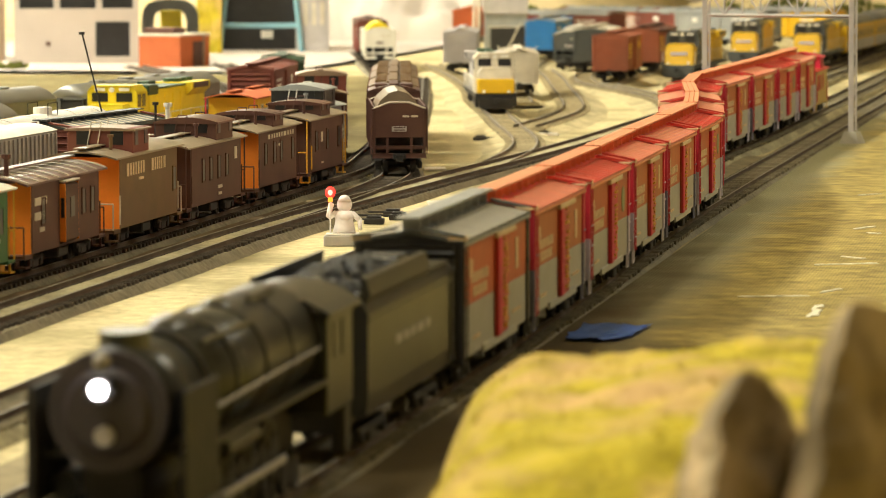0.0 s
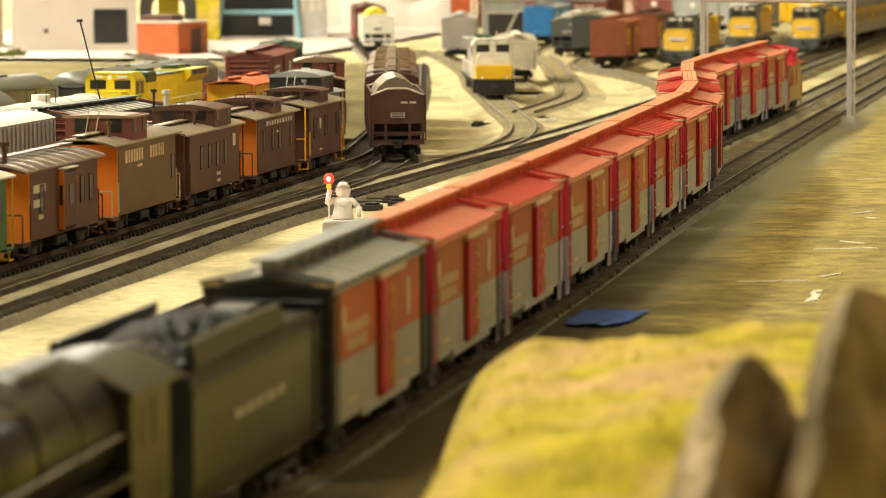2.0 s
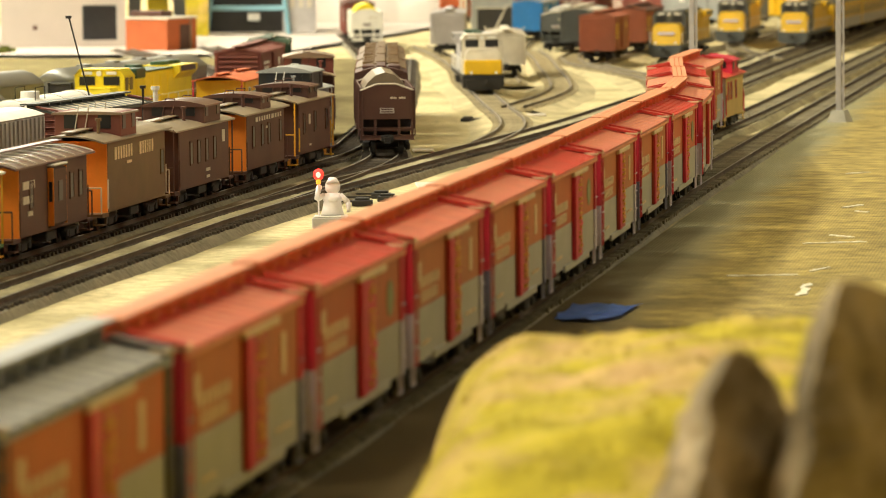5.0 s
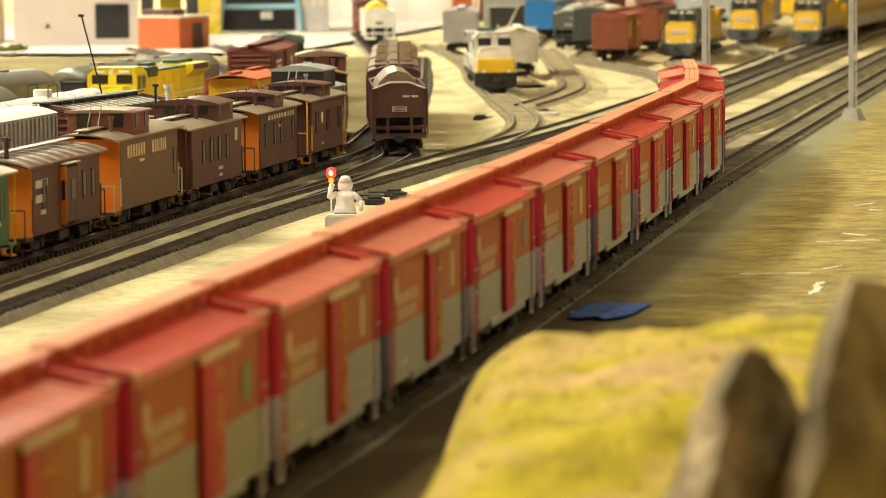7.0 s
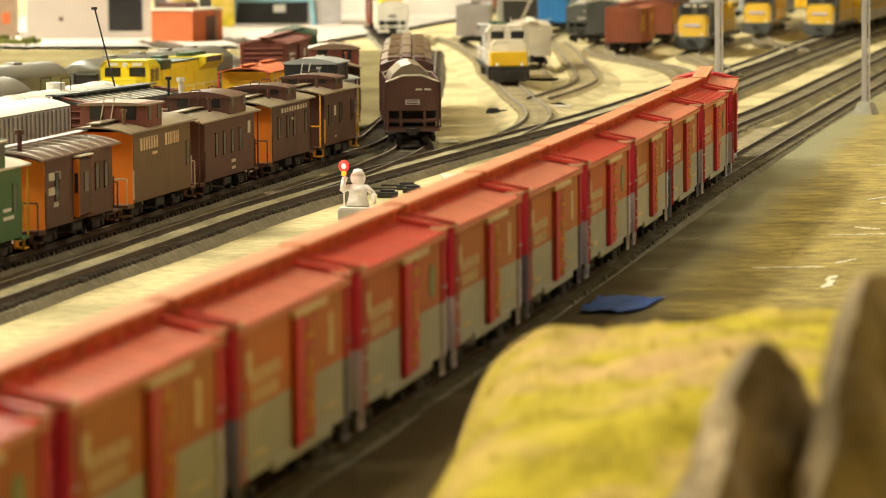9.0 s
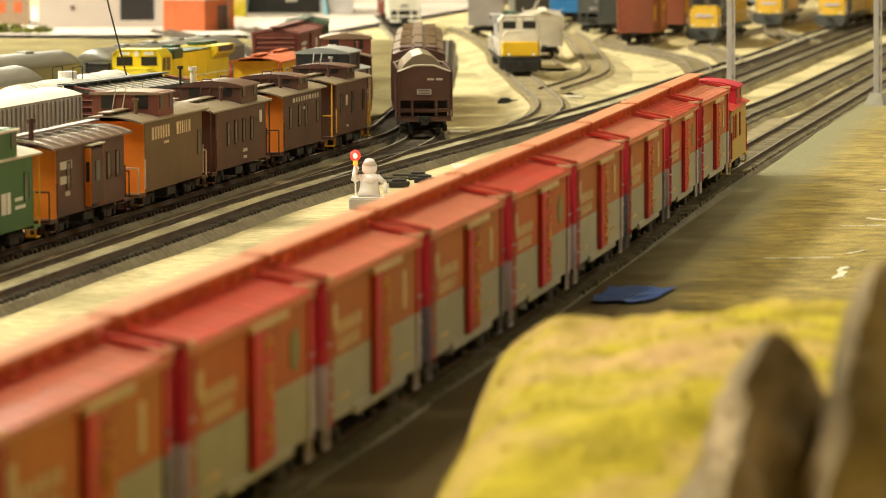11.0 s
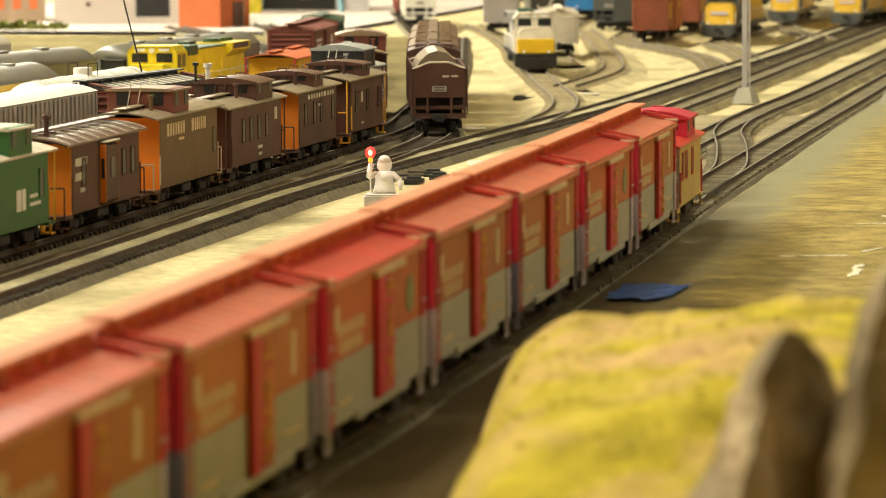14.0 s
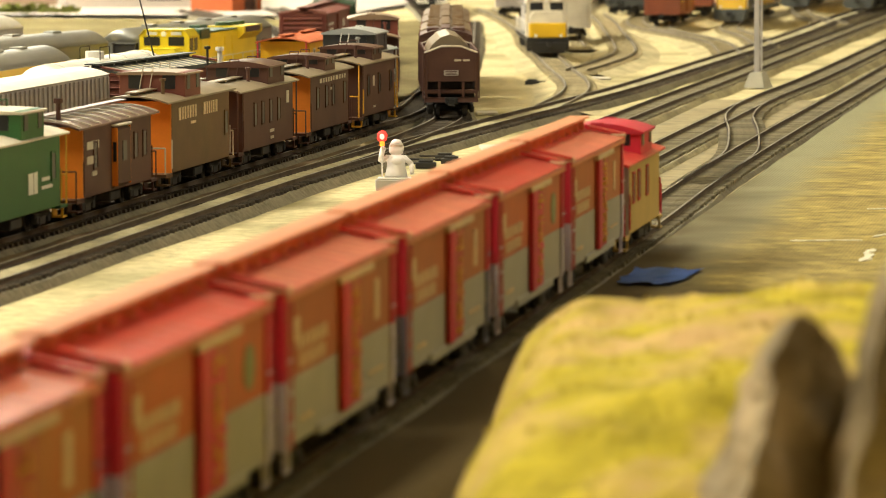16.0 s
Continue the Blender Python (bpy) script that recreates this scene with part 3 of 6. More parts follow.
# ---- box car of the moving train ----
def box_car(label, length, side_hi, side_lo, end_hi, end_lo, roof_mat, board_mat, door_mat, group="", dims=(0.0105, 0.050), ribbed=True, pattern=0, detailed=True, letters=CREAM, livery=False):
    car = thing("box_car", label, "box car", group)
    h, w = length / 2, 0.0172
    z0, z1 = dims
    zm = z0 + (z1 - z0) * 0.44
    part("upper_body", box(-w, w, -h, h, zm, z1, 0.0003), side_hi, car)
    part("lower_body", box(-w + 0.0001, w - 0.0001, -h + 0.0001, h - 0.0001, z0, zm, 0.0003), side_lo, car)
    for e in (-1, 1):
        for lo, hi, mat, nm in ((zm, z1, end_hi, "upper_end"), (z0, zm, end_lo, "lower_end")):
            bm = box(-w - 0.0002, w + 0.0002, e * h, e * (h + 0.0007), lo, hi + (0.0006 if hi == z1 else 0), 0.0002)
            if hi == z1:
                extrude([(-w, z1), (w, z1), (0, z1 + 0.0034)], e * h, e * (h + 0.0006), bm)
            n = 5 if hi == z1 else 4
            end = part(nm, bm, mat, car)
            for i in range(n):
                zc = lo + (hi - lo) * (i + 0.5) / n
                part("end_rib", box(-w + 0.002, w - 0.002, e * (h + 0.0004), e * (h + 0.0017), zc - 0.0012, zc + 0.0012, 0.0005), mat, end)
            for s in (-1, 1):
                part("corner_post", box(s * (w - 0.0012), s * (w + 0.0007), e * (h - 0.0036), e * (h + 0.0009), lo, hi, 0.0002), mat, end)
    # roof: shallow gable with cross ribs
    over = 0.0012
    bm = extrude([(-w - over, z1 - 0.0004), (-w - over, z1 + 0.0005), (0, z1 + 0.0040), (w + over, z1 + 0.0005), (w + over, z1 - 0.0004), (0, z1 + 0.0028)], -h - 0.0012, h + 0.0012)
    roof = part("roof", bm, roof_mat, car)
    if ribbed:
        n = 13
        for i in range(n + 1):
            y = -h + 2 * h * i / n
            wide = 0.0012 if 0 < i < n else 0.0011
            for s in (-1, 1):
                bm = bmesh.new()
                a = [bm.verts.new(p) for p in ((s * 0.004, y - wide, z1 + 0.0030), (s * 0.004, y + wide, z1 + 0.0030), (s * (w + over), y + wide, z1 + 0.0003), (s * (w + over), y - wide, z1 + 0.0003))]
                b = [bm.verts.new((v.co.x, y + (v.co.y - y) * 0.6, v.co.z + 0.0005)) for v in a]
                bm.faces.new(b)
                for k in range(4):
                    bm.faces.new((a[k], a[(k + 1) % 4], b[(k + 1) % 4], b[k]))
                bmesh.ops.recalc_face_normals(bm, faces=bm.faces)
                part("roof_rib", bm, (ROOF_RED if pattern == 1 else RIB_HIGHLIGHT) if roof_mat is ROOF_RED else ROOF_PALE if roof_mat is DARK_SLATE else roof_mat, roof)
    bm = bmesh.new()
    lift = 0.0024 if livery else 0.0
    for k in (-1, 0, 1):
        box(k * 0.0027 - 0.0012, k * 0.0027 + 0.0012, -h - 0.0045, h + 0.0045, z1 + 0.0052 + lift, z1 + 0.0060 + lift, 0, bm)
    for i in range(9):
        y = -h + 0.004 + (2 * h - 0.008) * i / 8
        box(-0.003, 0.003, y - 0.0006, y + 0.0006, z1 + 0.0034, z1 + 0.0052 + lift, 0, bm)
    part("running_board", bm, board_mat, car)
    for e in (-1, 1):
        for s in (-1, 1):
            bm = bmesh.new()
            a = [bm.verts.new((s * x, e * y, z)) for x, z in ((0.004, z1 + 0.0046 + lift * 0.2), (w + 0.0014, z1 + 0.0022)) for y in (h - 0.0026, h + 0.0016)]
            b = [bm.verts.new((v.co.x, v.co.y, v.co.z - 0.0009)) for v in a]
            for f in ((a[0], a[1], a[3], a[2]), (b[0], b[2], b[3], b[1]), (a[0], b[0], b[1], a[1]), (a[2], a[3], b[3], b[2]), (a[0], a[2], b[2], b[0]), (a[1], b[1], b[3], a[3])):
                bm.faces.new(f)
            bmesh.ops.recalc_face_normals(bm, faces=bm.faces)
            part("end_walk", bm, roof_mat if livery else end_hi, car)
    for s in (-1, 1):
        bm = box(s * w, s * (w + 0.0011), -0.004, 0.021, z0 + 0.0016, z1 - 0.0032, 0.0003)
        door = part("sliding_door", bm, door_mat, car)
        for i in range(4):
            zc = z0 + 0.005 + i * 0.009
            part("door_rib", box(s * (w + 0.0009), s * (w + 0.0016), 0.0034, 0.0202, zc, zc + 0.0014, 0.0002), door_mat, door)
        part("door_post", box(s * (w + 0.0009), s * (w + 0.0018), -0.0040, 0.0032, z0 + 0.0016, z1 - 0.0032, 0.0003), RED if livery else end_hi, door)
        part("eave_strip", box(s * (w + 0.0002), s * (w + 0.0014), -h, h, z1 - 0.0016, z1 - 0.0005, 0.0002), board_mat, car)
        part("door_track", box(s * w, s * (w + 0.0017), -0.005, 0.036, z1 - 0.0036, z1 - 0.0016, 0.0003), CREAM if livery else board_mat, car)
        part("sill", box(s * (w - 0.0004), s * (w + 0.0008), -0.03, 0.045, z0 - 0.0012, z0 + 0.0014, 0.0002), side_lo, car)
        if livery:
            # tall initial with two lines of lettering, a worn column on the door, an emblem
            lettering(car, s * w, -0.057, -0.051, z1 - 0.0128, z1 - 0.0068, letters, (0.9,), s)
            for r, wd in enumerate(((0.10, 0.10, 0.08, 0.10, 0.10, 0.10), (0.09, 0.08, 0.10, 0.09, 0.08, 0.06))):
                zz = z1 - 0.0152 - r * 0.0046
                lettering(car, s * w, -0.053 + 0.003 * r, -0.014, zz, zz + 0.0034, letters, wd, s)
            lettering(car, s * w, -0.050, -0.030, z0 + 0.0050, z0 + 0.0062, letters, (0.25, 0.4), s)
            rng = random.Random(40 + pattern)
            bm = bmesh.new()
            for r in range(17):
                zz = z0 + 0.0035 + r * 0.0019
                for q in range(2):
                    if rng.random() < 0.75:
                        y = 0.0095 + q * 0.0042 + rng.uniform(-0.0004, 0.0004)
                        box(s * (w + 0.0010), s * (w + 0.0017), y, y + rng.uniform(0.0014, 0.0034), zz, zz + 0.0011, 0, bm)
            part("door_lettering", bm, DOOR_YELLOW, door)
            if pattern == 1:
                part("emblem", rod((s * w, 0.049, z1 - 0.0130), (s * (w + 0.0003), 0.049, z1 - 0.0130), 0.0055, 20), EMBLEM, car)
            else:
                lettering(car, s * w, 0.044, 0.054, z1 - 0.0180, z1 - 0.0070, letters, (0.55,), s)
                lettering(car, s * w, 0.036, 0.060, z0 + 0.0060, z0 + 0.0070, letters, (0.2, 0.3, 0.2), s)
            for e in (-1, 1):
                bm = bmesh.new()
                for zz in (z0 + 0.006, z0 + 0.014, z0 + 0.022):
                    rod((s * (w + 0.0012), e * (h - 0.0065), zz), (s * (w + 0.0012), e * (h - 0.0005), zz), 0.0003, 4, bm)
                part("grab_iron", bm, end_lo, car)
                bm = bmesh.new()
                for q in (0.0005, 0.0060):
                    rod((s * w, e * (h - q), z0 - 0.0056), (s * w, e * (h - q), z0 + 0.0005), 0.00045, 4, bm)
                rod((s * w, e * (h - 0.0005), z0 - 0.0054), (s * w, e * (h - 0.0060), z0 - 0.0054), 0.00045, 4, bm)
                part("stirrup_step", bm, end_lo, car)
                part("corner_bracket", box(s * (w - 0.0040), s * (w + 0.0016), e * (h - 0.0030), e * (h + 0.0012), z1 + 0.0008, z1 + 0.0020, 0.0003), CREAM, car, "pale roof corner bracket")
            ladder(car, s * (w + 0.0009), -h + 0.0038, z0, z1, end_hi, rungs=7)
        elif detailed:
            bars = ((0.30, 0.18, 0.28), (0.2, 0.5), (0.5, 0.25), (0.32, 0.4))
            for r, wd in enumerate(bars):
                if (r + pattern) % 5 == 4:
                    continue
                zz = z1 - 0.0095 - r * 0.0042
                lettering(car, s * w, -0.058 + 0.004 * ((r + pattern) % 3), -0.020, zz, zz + 0.0022, letters, wd, s)
            lettering(car, s * w, 0.040, 0.058, zm + 0.006, zm + 0.012, letters, ((0.5,), (0.3, 0.3), (0.62,))[pattern % 3], s)
            ladder(car, s * (w + 0.0009), -h + 0.0038, z0, z1, end_hi, rungs=7)
    part("underframe", box(-0.009, 0.009, -h + 0.006, h - 0.006, 0.0072, z0, 0.0003), UNDER, car)
    part("brake_gear", box(-0.005, 0.007, -0.016, 0.004, 0.0042, 0.0075, 0.0006), UNDER, car)
    for e in (-1, 1):
        truck(car, e * (h - 0.021))
        coupler(car, e * h, e)
    return car


MOVERS = []  # thing, place in the train at 7 s, half the distance between its trucks
PITCH = 0.155
TRAIN = "cars of the moving freight train"
kinds = []
for k in range(3):
    kinds.append(box_car(("red-roofed box car with orange and grey sides", "red-roofed box car with round emblem and red door", "red-roofed box car with slate-blue lower corners")[k], 0.1385, (ORANGE, ORANGE_RED, ORANGE)[k], SILVER, RED, (BLUEGREY, BLUEGREY, BLUE_DARK)[k], ROOF_RED, BOARD, (DOOR, RED, DOOR)[k], TRAIN, dims=(0.0105, 0.0488), pattern=k, livery=True))
for n in range(-5, 7):
    proto = kinds[(n * 2) % 3]
    car = proto if proto not in [m[0] for m in MOVERS] else copy_thing(proto, Matrix())
    MOVERS.append((car, n * PITCH + PITCH / 2 - 0.004, 0.05))
car = box_car("black-roofed box car with orange-red and grey sides", 0.146, ORANGE_RED, SILVER, BLACK, BLACK, DARK_SLATE, SLATE, DOOR, TRAIN, dims=(0.0105, 0.0495), livery=True)
MOVERS.append((car, -0.858, 0.052))


# ---- caboose ----
def caboose(label, length, side, end, roof, cupola=None, cupola_roof=None, cupola_height=0.0125, cupola_rise=0.0030, cupola_y=0.0, cupola_len=0.03, cupola_wide=0.0145, bay=None, windows=(), rail_mat=None, letters=None, side_lo=None, group="parked cabooses", letter_spec=None, flat_cupola=False, eave=0.0405, trim=None, posts=True):
    """Caboose: body, roof, end platforms with railings, cupola or bay, windows, trucks."""
    car = thing("caboose", label, "caboose", group)
    h, w, z0, z1 = length / 2, 0.0172, 0.0092, eave
    rail_mat = rail_mat or side
    if side_lo:
        zm = z0 + (z1 - z0) * 0.46
        part("upper_body", box(-w, w, -h, h, zm, z1, 0.0003), side, car)
        part("lower_body", box(-w + 0.0001, w - 0.0001, -h, h, z0, zm, 0.0003), side_lo, car)
    else:
        part("body", box(-w, w, -h, h, z0, z1, 0.0003), side, car)
    for e in (-1, 1):
        bm = box(-w + 0.0003, w - 0.0003, e * h, e * (h + 0.0006), z0, z1, 0.0002)
        part("end_wall", bm, end, car)
        part("end_door", box(-0.0045, 0.0045, e * (h + 0.0006), e * (h + 0.0011), z0 + 0.001, z1 - 0.006, 0.0002), end, car)
        part("end_window", box(-0.0028, 0.0028, e * (h + 0.001), e * (h + 0.0013), z0 + 0.015, z1 - 0.009), WINDOW, car)
        part("platform", box(-w, w, e * h, e * (h + 0.0115), z0 - 0.0015, z0, 0.0003), side, car)
        ye = e * (h + 0.011)
        bars = [((x, ye, z0), (x, ye, z0 + 0.0125), 0.0004) for x in (-w + 0.0006, -0.006, 0.006, w - 0.0006)]
        bars += [((s * (w - 0.0006), ye, z0 + 0.0125), (s * 0.006, ye, z0 + 0.0125), 0.0004) for s in (-1, 1)]
        if posts:
            bars += [((s * (w - 0.0004), ye, z0), (s * (w - 0.0004), ye, z1 + 0.0008), 0.00045) for s in (-1, 1)]
        bars += [((s * (w + 0.0002), e * (h + 0.0008), z0 + 0.002), (s * (w + 0.0002), e * (h + 0.0008), z0 + 0.016), 0.0004) for s in (-1, 1)]
        bars += [((0.0, ye, z0), (0.0, ye, z0 + 0.016), 0.0005), ((0.0, ye - 0.0002, z0 + 0.016), (0.0, ye + 0.0002, z0 + 0.016), 0.0025)]
        for a, b, r in bars:
            part("railing_bar" if r < 0.002 else "brake_wheel", rod(a, b, r, 5 if r < 0.002 else 10), rail_mat, car)
        for s in (-1, 1):
            bm = box(s * (w - 0.005), s * w, e * (h + 0.004), e * (h + 0.0105), 0.0035, 0.0042)
            box(s * (w - 0.0052), s * (w - 0.0046), e * (h + 0.004), e * (h + 0.0105), 0.0035, z0 - 0.001, 0, bm)
            box(s * (w - 0.001), s * w, e * (h + 0.0035), e * (h + 0.0042), 0.0035, z0 - 0.001, 0, bm)
            part("step", bm, side if rail_mat is not RAILING else rail_mat, car)
        coupler(car, e * (h + 0.009), e)
        truck(car, e * (h - 0.017), 0.0175)
    part("roof", extrude(arc_roof(w + 0.0012, z1, 0.0032), -h - 0.0115, h + 0.0115), roof, car)
    bm = bmesh.new()
    if bay is None:
        for e in (-1, 1):
            lo, hi = sorted((e * (h + 0.0112), cupola_y + e * cupola_len / 2))
            bm = box(-0.0028, 0.0028, lo, hi, z1 + 0.0042, z1 + 0.0049, 0.0002)
            for k in range(3):
                y = lo + (hi - lo) * (k + 0.5) / 3
                box(-0.002, 0.002, y - 0.0005, y + 0.0005, z1 + 0.0028, z1 + 0.0043, 0, bm)
            part("running_board", bm, roof, car)
    else:
        for k in range(9):
            y = -h - 0.008 + (2 * h + 0.016) * k / 8
            extrude([(x, z + 0.0007) for x, z in arc_roof(w + 0.001, z1, 0.0033, 0.0006)], y - 0.0006, y + 0.0006, bm)
        part("running_board", box(-0.0028, 0.0028, -h - 0.011, h + 0.011, z1 + 0.0050, z1 + 0.0057, 0.0002), roof, car)
    if bay:
        part("roof_ribs", bm, ROOF_PALE, car)
    if cupola:
        c0, c1, cw, ct = cupola_y - cupola_len / 2, cupola_y + cupola_len / 2, cupola_wide, z1 + cupola_height
        part("cupola", box(-cw, cw, c0, c1, z1, ct, 0.0003), cupola, car)
        prof = arc_roof(cw + 0.0012, ct - 0.0004, 0.0008 if flat_cupola else cupola_rise, 0.0009, solid=True)
        bm = extrude(prof, c0 - 0.0012, c1 + 0.0012)
        part("cupola_roof", bm, cupola_roof or roof, car)
        for e, yy in ((-1, c0), (1, c1)):
            for s in (-1, 1):
                part("cupola_window", box(s * 0.0085 - 0.0032, s * 0.0085 + 0.0032, yy, yy + e * 0.0003, z1 + 0.0045, ct - 0.0014), WINDOW, car)
        for s in (-1, 1):
            for y in ((c0 + 0.0065, c1 - 0.0065) if cupola_len > 0.02 else (cupola_y,)):
                part("cupola_window", box(s * cw, s * (cw + 0.0003), y - 0.003, y + 0.003, z1 + 0.0042, ct - 0.0016), WINDOW, car)
        for e, yy in ((-1, c0), (1, c1)):
            bm = bmesh.new()
            rod((-0.006, yy + e * 0.002, z1 + 0.003), (-0.004, yy + e * 0.0006, ct + 0.003), 0.0003, 4, bm)
            rod((-0.001, yy + e * 0.002, z1 + 0.003), (0.001, yy + e * 0.0006, ct + 0.003), 0.0003, 4, bm)
            rod((-0.004, yy + e * 0.0006, ct + 0.003), (0.001, yy + e * 0.0006, ct + 0.003), 0.0003, 4, bm)
            part("roof_grab_rail", bm, rail_mat if rail_mat is not RAILING else side, car)
        bm = rod((0.008, c0 - 0.010, z1), (0.008, c0 - 0.010, z1 + 0.0095), 0.0009, 8)
        rod((0.008, c0 - 0.010, z1 + 0.0088), (0.008, c0 - 0.010, z1 + 0.010), 0.0016, 8, bm)
        part("chimney", bm, side, car)
    if bay:
        for s in (-1, 1):
            bm = extrude([(s * w, z0 + 0.001), (s * (w + 0.0028), z0 + 0.003), (s * (w + 0.0028), z1 - 0.004), (s * w, z1 - 0.002)], -0.011, 0.011)
            part("bay", bm, side, car)
            for e in (-1, 1):
                lo, hi = (0.0112, 0.0116) if e > 0 else (-0.0116, -0.0110)
                part("bay_panel", box(s * w, s * (w + 0.0027), lo, hi, z0 + 0.002, z1 - 0.003), bay, car)
                part("bay_pane", box(s * (w + 0.0006), s * (w + 0.0022), lo - 0.0002, hi + 0.0002, z0 + 0.013, z0 + 0.022), WINDOW, car)
            part("bay_window", box(s * (w + 0.0028), s * (w + 0.0031), -0.0035, 0.0035, z0 + 0.013, z0 + 0.022), WINDOW, car)
            part("gutter", box(s * (w - 0.0002), s * (w + 0.0034), -0.012, 0.012, z1 - 0.0022, z1 - 0.0014, 0.0002), ROOF_PALE, car)
        bm = rod((0.004, -h + 0.006, z1), (0.004, -h + 0.006, z1 + 0.0125), 0.0011, 8)
        rod((0.004, -h + 0.006, z1 + 0.0105), (0.004, -h + 0.006, z1 + 0.0125), 0.0022, 8, bm)
        part("chimney", bm, BROWN, car)
    for s in (-1, 1):
        for y in windows:
            win = part("window", box(s * w, s * (w + 0.0003), y - 0.0028, y + 0.0028, z0 + 0.0125, z0 + 0.0235), WINDOW, car)
            bm = box(s * w, s * (w + 0.0005), y - 0.0036, y + 0.0036, z0 + 0.0117, z0 + 0.0125)
            box(s * w, s * (w + 0.0005), y - 0.0036, y + 0.0036, z0 + 0.0235, z0 + 0.0243, 0, bm)
            for q in (-1, 1):
                box(s * w, s * (w + 0.0005), y + q * 0.0032 - 0.0004, y + q * 0.0032 + 0.0004, z0 + 0.0117, z0 + 0.0243, 0, bm)
            part("frame", bm, trim or side, win)
        for y0, y1, a, b, words in (letter_spec or ()):
            lettering(car, s * w, y0, y1, z0 + a, z0 + b, letters or CREAM, words, s)
    bm = box(-0.0085, 0.0085, -h + 0.004, h - 0.004, 0.0066, z0, 0.0003)
    for s in (-1, 1):
        box(s * 0.009, s * 0.016, -0.010, 0.007, 0.0042, 0.0088, 0.0006, bm)
    part("underframe", bm, UNDER, car)
    return car


def put(car, line, y):
    car.matrix_basis = place_on(line, y)
    return car


put(caboose("green caboose with orange railings on the storage siding", 0.122, GREEN, GREEN, ROOF_PALE, GREEN, ROOF_PALE, cupola_y=0.02, cupola_len=0.034, cupola_wide=0.0172, windows=(-0.035, 0.05), rail_mat=RAILING, letters=WHITE, flat_cupola=True,
            letter_spec=((0.012, 0.030, 0.008, 0.017, (0.4, 0.3)), (0.032, 0.052, 0.009, 0.0105, (0.8,)), (0.032, 0.052, 0.0125, 0.014, (0.6,)))), CABOOSE_TRACK, 0.175)
put(caboose("brown bay-window caboose with orange ends and ribbed roof", 0.117, BROWN, ORANGE_BRIGHT, BROWN_GLOSS, posts=False, bay=ORANGE_BRIGHT, windows=(0.03, 0.046, -0.04), letters=ROOF_PALE,
            letter_spec=((-0.054, -0.032, 0.021, 0.0245, (0.9,)), (-0.054, -0.032, 0.0145, 0.018, (0.75,)), (-0.046, -0.038, 0.009, 0.011, (1.0,)))), CABOOSE_TRACK, 0.3305)
put(caboose("tan-brown cupola caboose with orange end and cream lettering", 0.118, TAN_BROWN, ORANGE_BRIGHT, ROOF_TAN, OXIDE, ROOF_BROWN, posts=False, cupola_y=-0.014, cupola_len=0.032, cupola_wide=0.0165, windows=(0.052,), letters=CREAM, flat_cupola=True, eave=0.0435, rail_mat=ROOF_PALE,
            letter_spec=((-0.046, -0.006, 0.0245, 0.0305, (0.10, 0.07, 0.07, 0.07, 0.07, 0.07, 0.07)), (0.004, 0.038, 0.0245, 0.0305, (0.12, 0.08, 0.08, 0.04, 0.06, 0.04, 0.07)), (-0.022, -0.012, 0.0215, 0.0228, (1.0,)))), CABOOSE_TRACK, 0.4875)
put(caboose("dark brown cupola caboose with rounded cupola roof", 0.118, BROWN, BROWN, ROOF_TAN, BROWN, BROWN_GLOSS, cupola_height=0.0105, cupola_rise=0.0026, cupola_y=0.022, cupola_len=0.040, cupola_wide=0.0165, windows=(-0.032, -0.014, 0.005, 0.024), letters=ROOF_PALE,
            letter_spec=((0.042, 0.050, 0.020, 0.0265, (0.8,)), (0.002, 0.012, 0.0065, 0.0082, (1.0,)), (0.003, 0.011, 0.003, 0.0045, (1.0,)))), CABOOSE_TRACK, 0.636)
put(caboose("brown cupola caboose with bright orange end and pale roof", 0.103, BROWN, ORANGE_BRIGHT, ROOF_TAN, BROWN, BROWN_GLOSS, posts=False, cupola_height=0.0085, cupola_rise=0.0018, cupola_y=0.006, cupola_len=0.028, cupola_wide=0.0160, windows=(-0.034, -0.010, 0.008, 0.040), letters=ROOF_PALE,
            letter_spec=((-0.028, 0.034, 0.026, 0.0285, (0.08, 0.05, 0.05, 0.05, 0.05, 0.05, 0.10, 0.06, 0.05, 0.05)), (0.0, 0.006, 0.021, 0.0224, (1.0,)))), CABOOSE_TRACK, 0.7935)
put(caboose("brown cupola caboose with yellow end railing", 0.092, BROWN, BROWN, ROOF_TAN, BROWN, BROWN_GLOSS, cupola_height=0.0085, cupola_rise=0.0018, cupola_y=0.0, cupola_len=0.028, cupola_wide=0.0160, windows=(-0.032, 0.0, 0.034), rail_mat=RAILING, letters=ROOF_PALE,
            letter_spec=((-0.019, -0.013, 0.017, 0.023, (0.8,)), (-0.018, -0.012, 0.004, 0.0052, (1.0,)))), CABOOSE_TRACK, 0.9365)
car = caboose("red-cupola caboose with orange and grey sides at the train's end", 0.094, CABOOSE_YELLOW, SILVER, ROOF_RED, RED, RED, cupola_y=0.014, cupola_len=0.036, cupola_wide=0.0160, cupola_height=0.0105, cupola_rise=0.0032, windows=(-0.036, -0.020, 0.006), rail_mat=RED, group=TRAIN, trim=RED, eave=0.0372, posts=False)
MOVERS.append((car, 7 * PITCH + 0.058, 0.033))


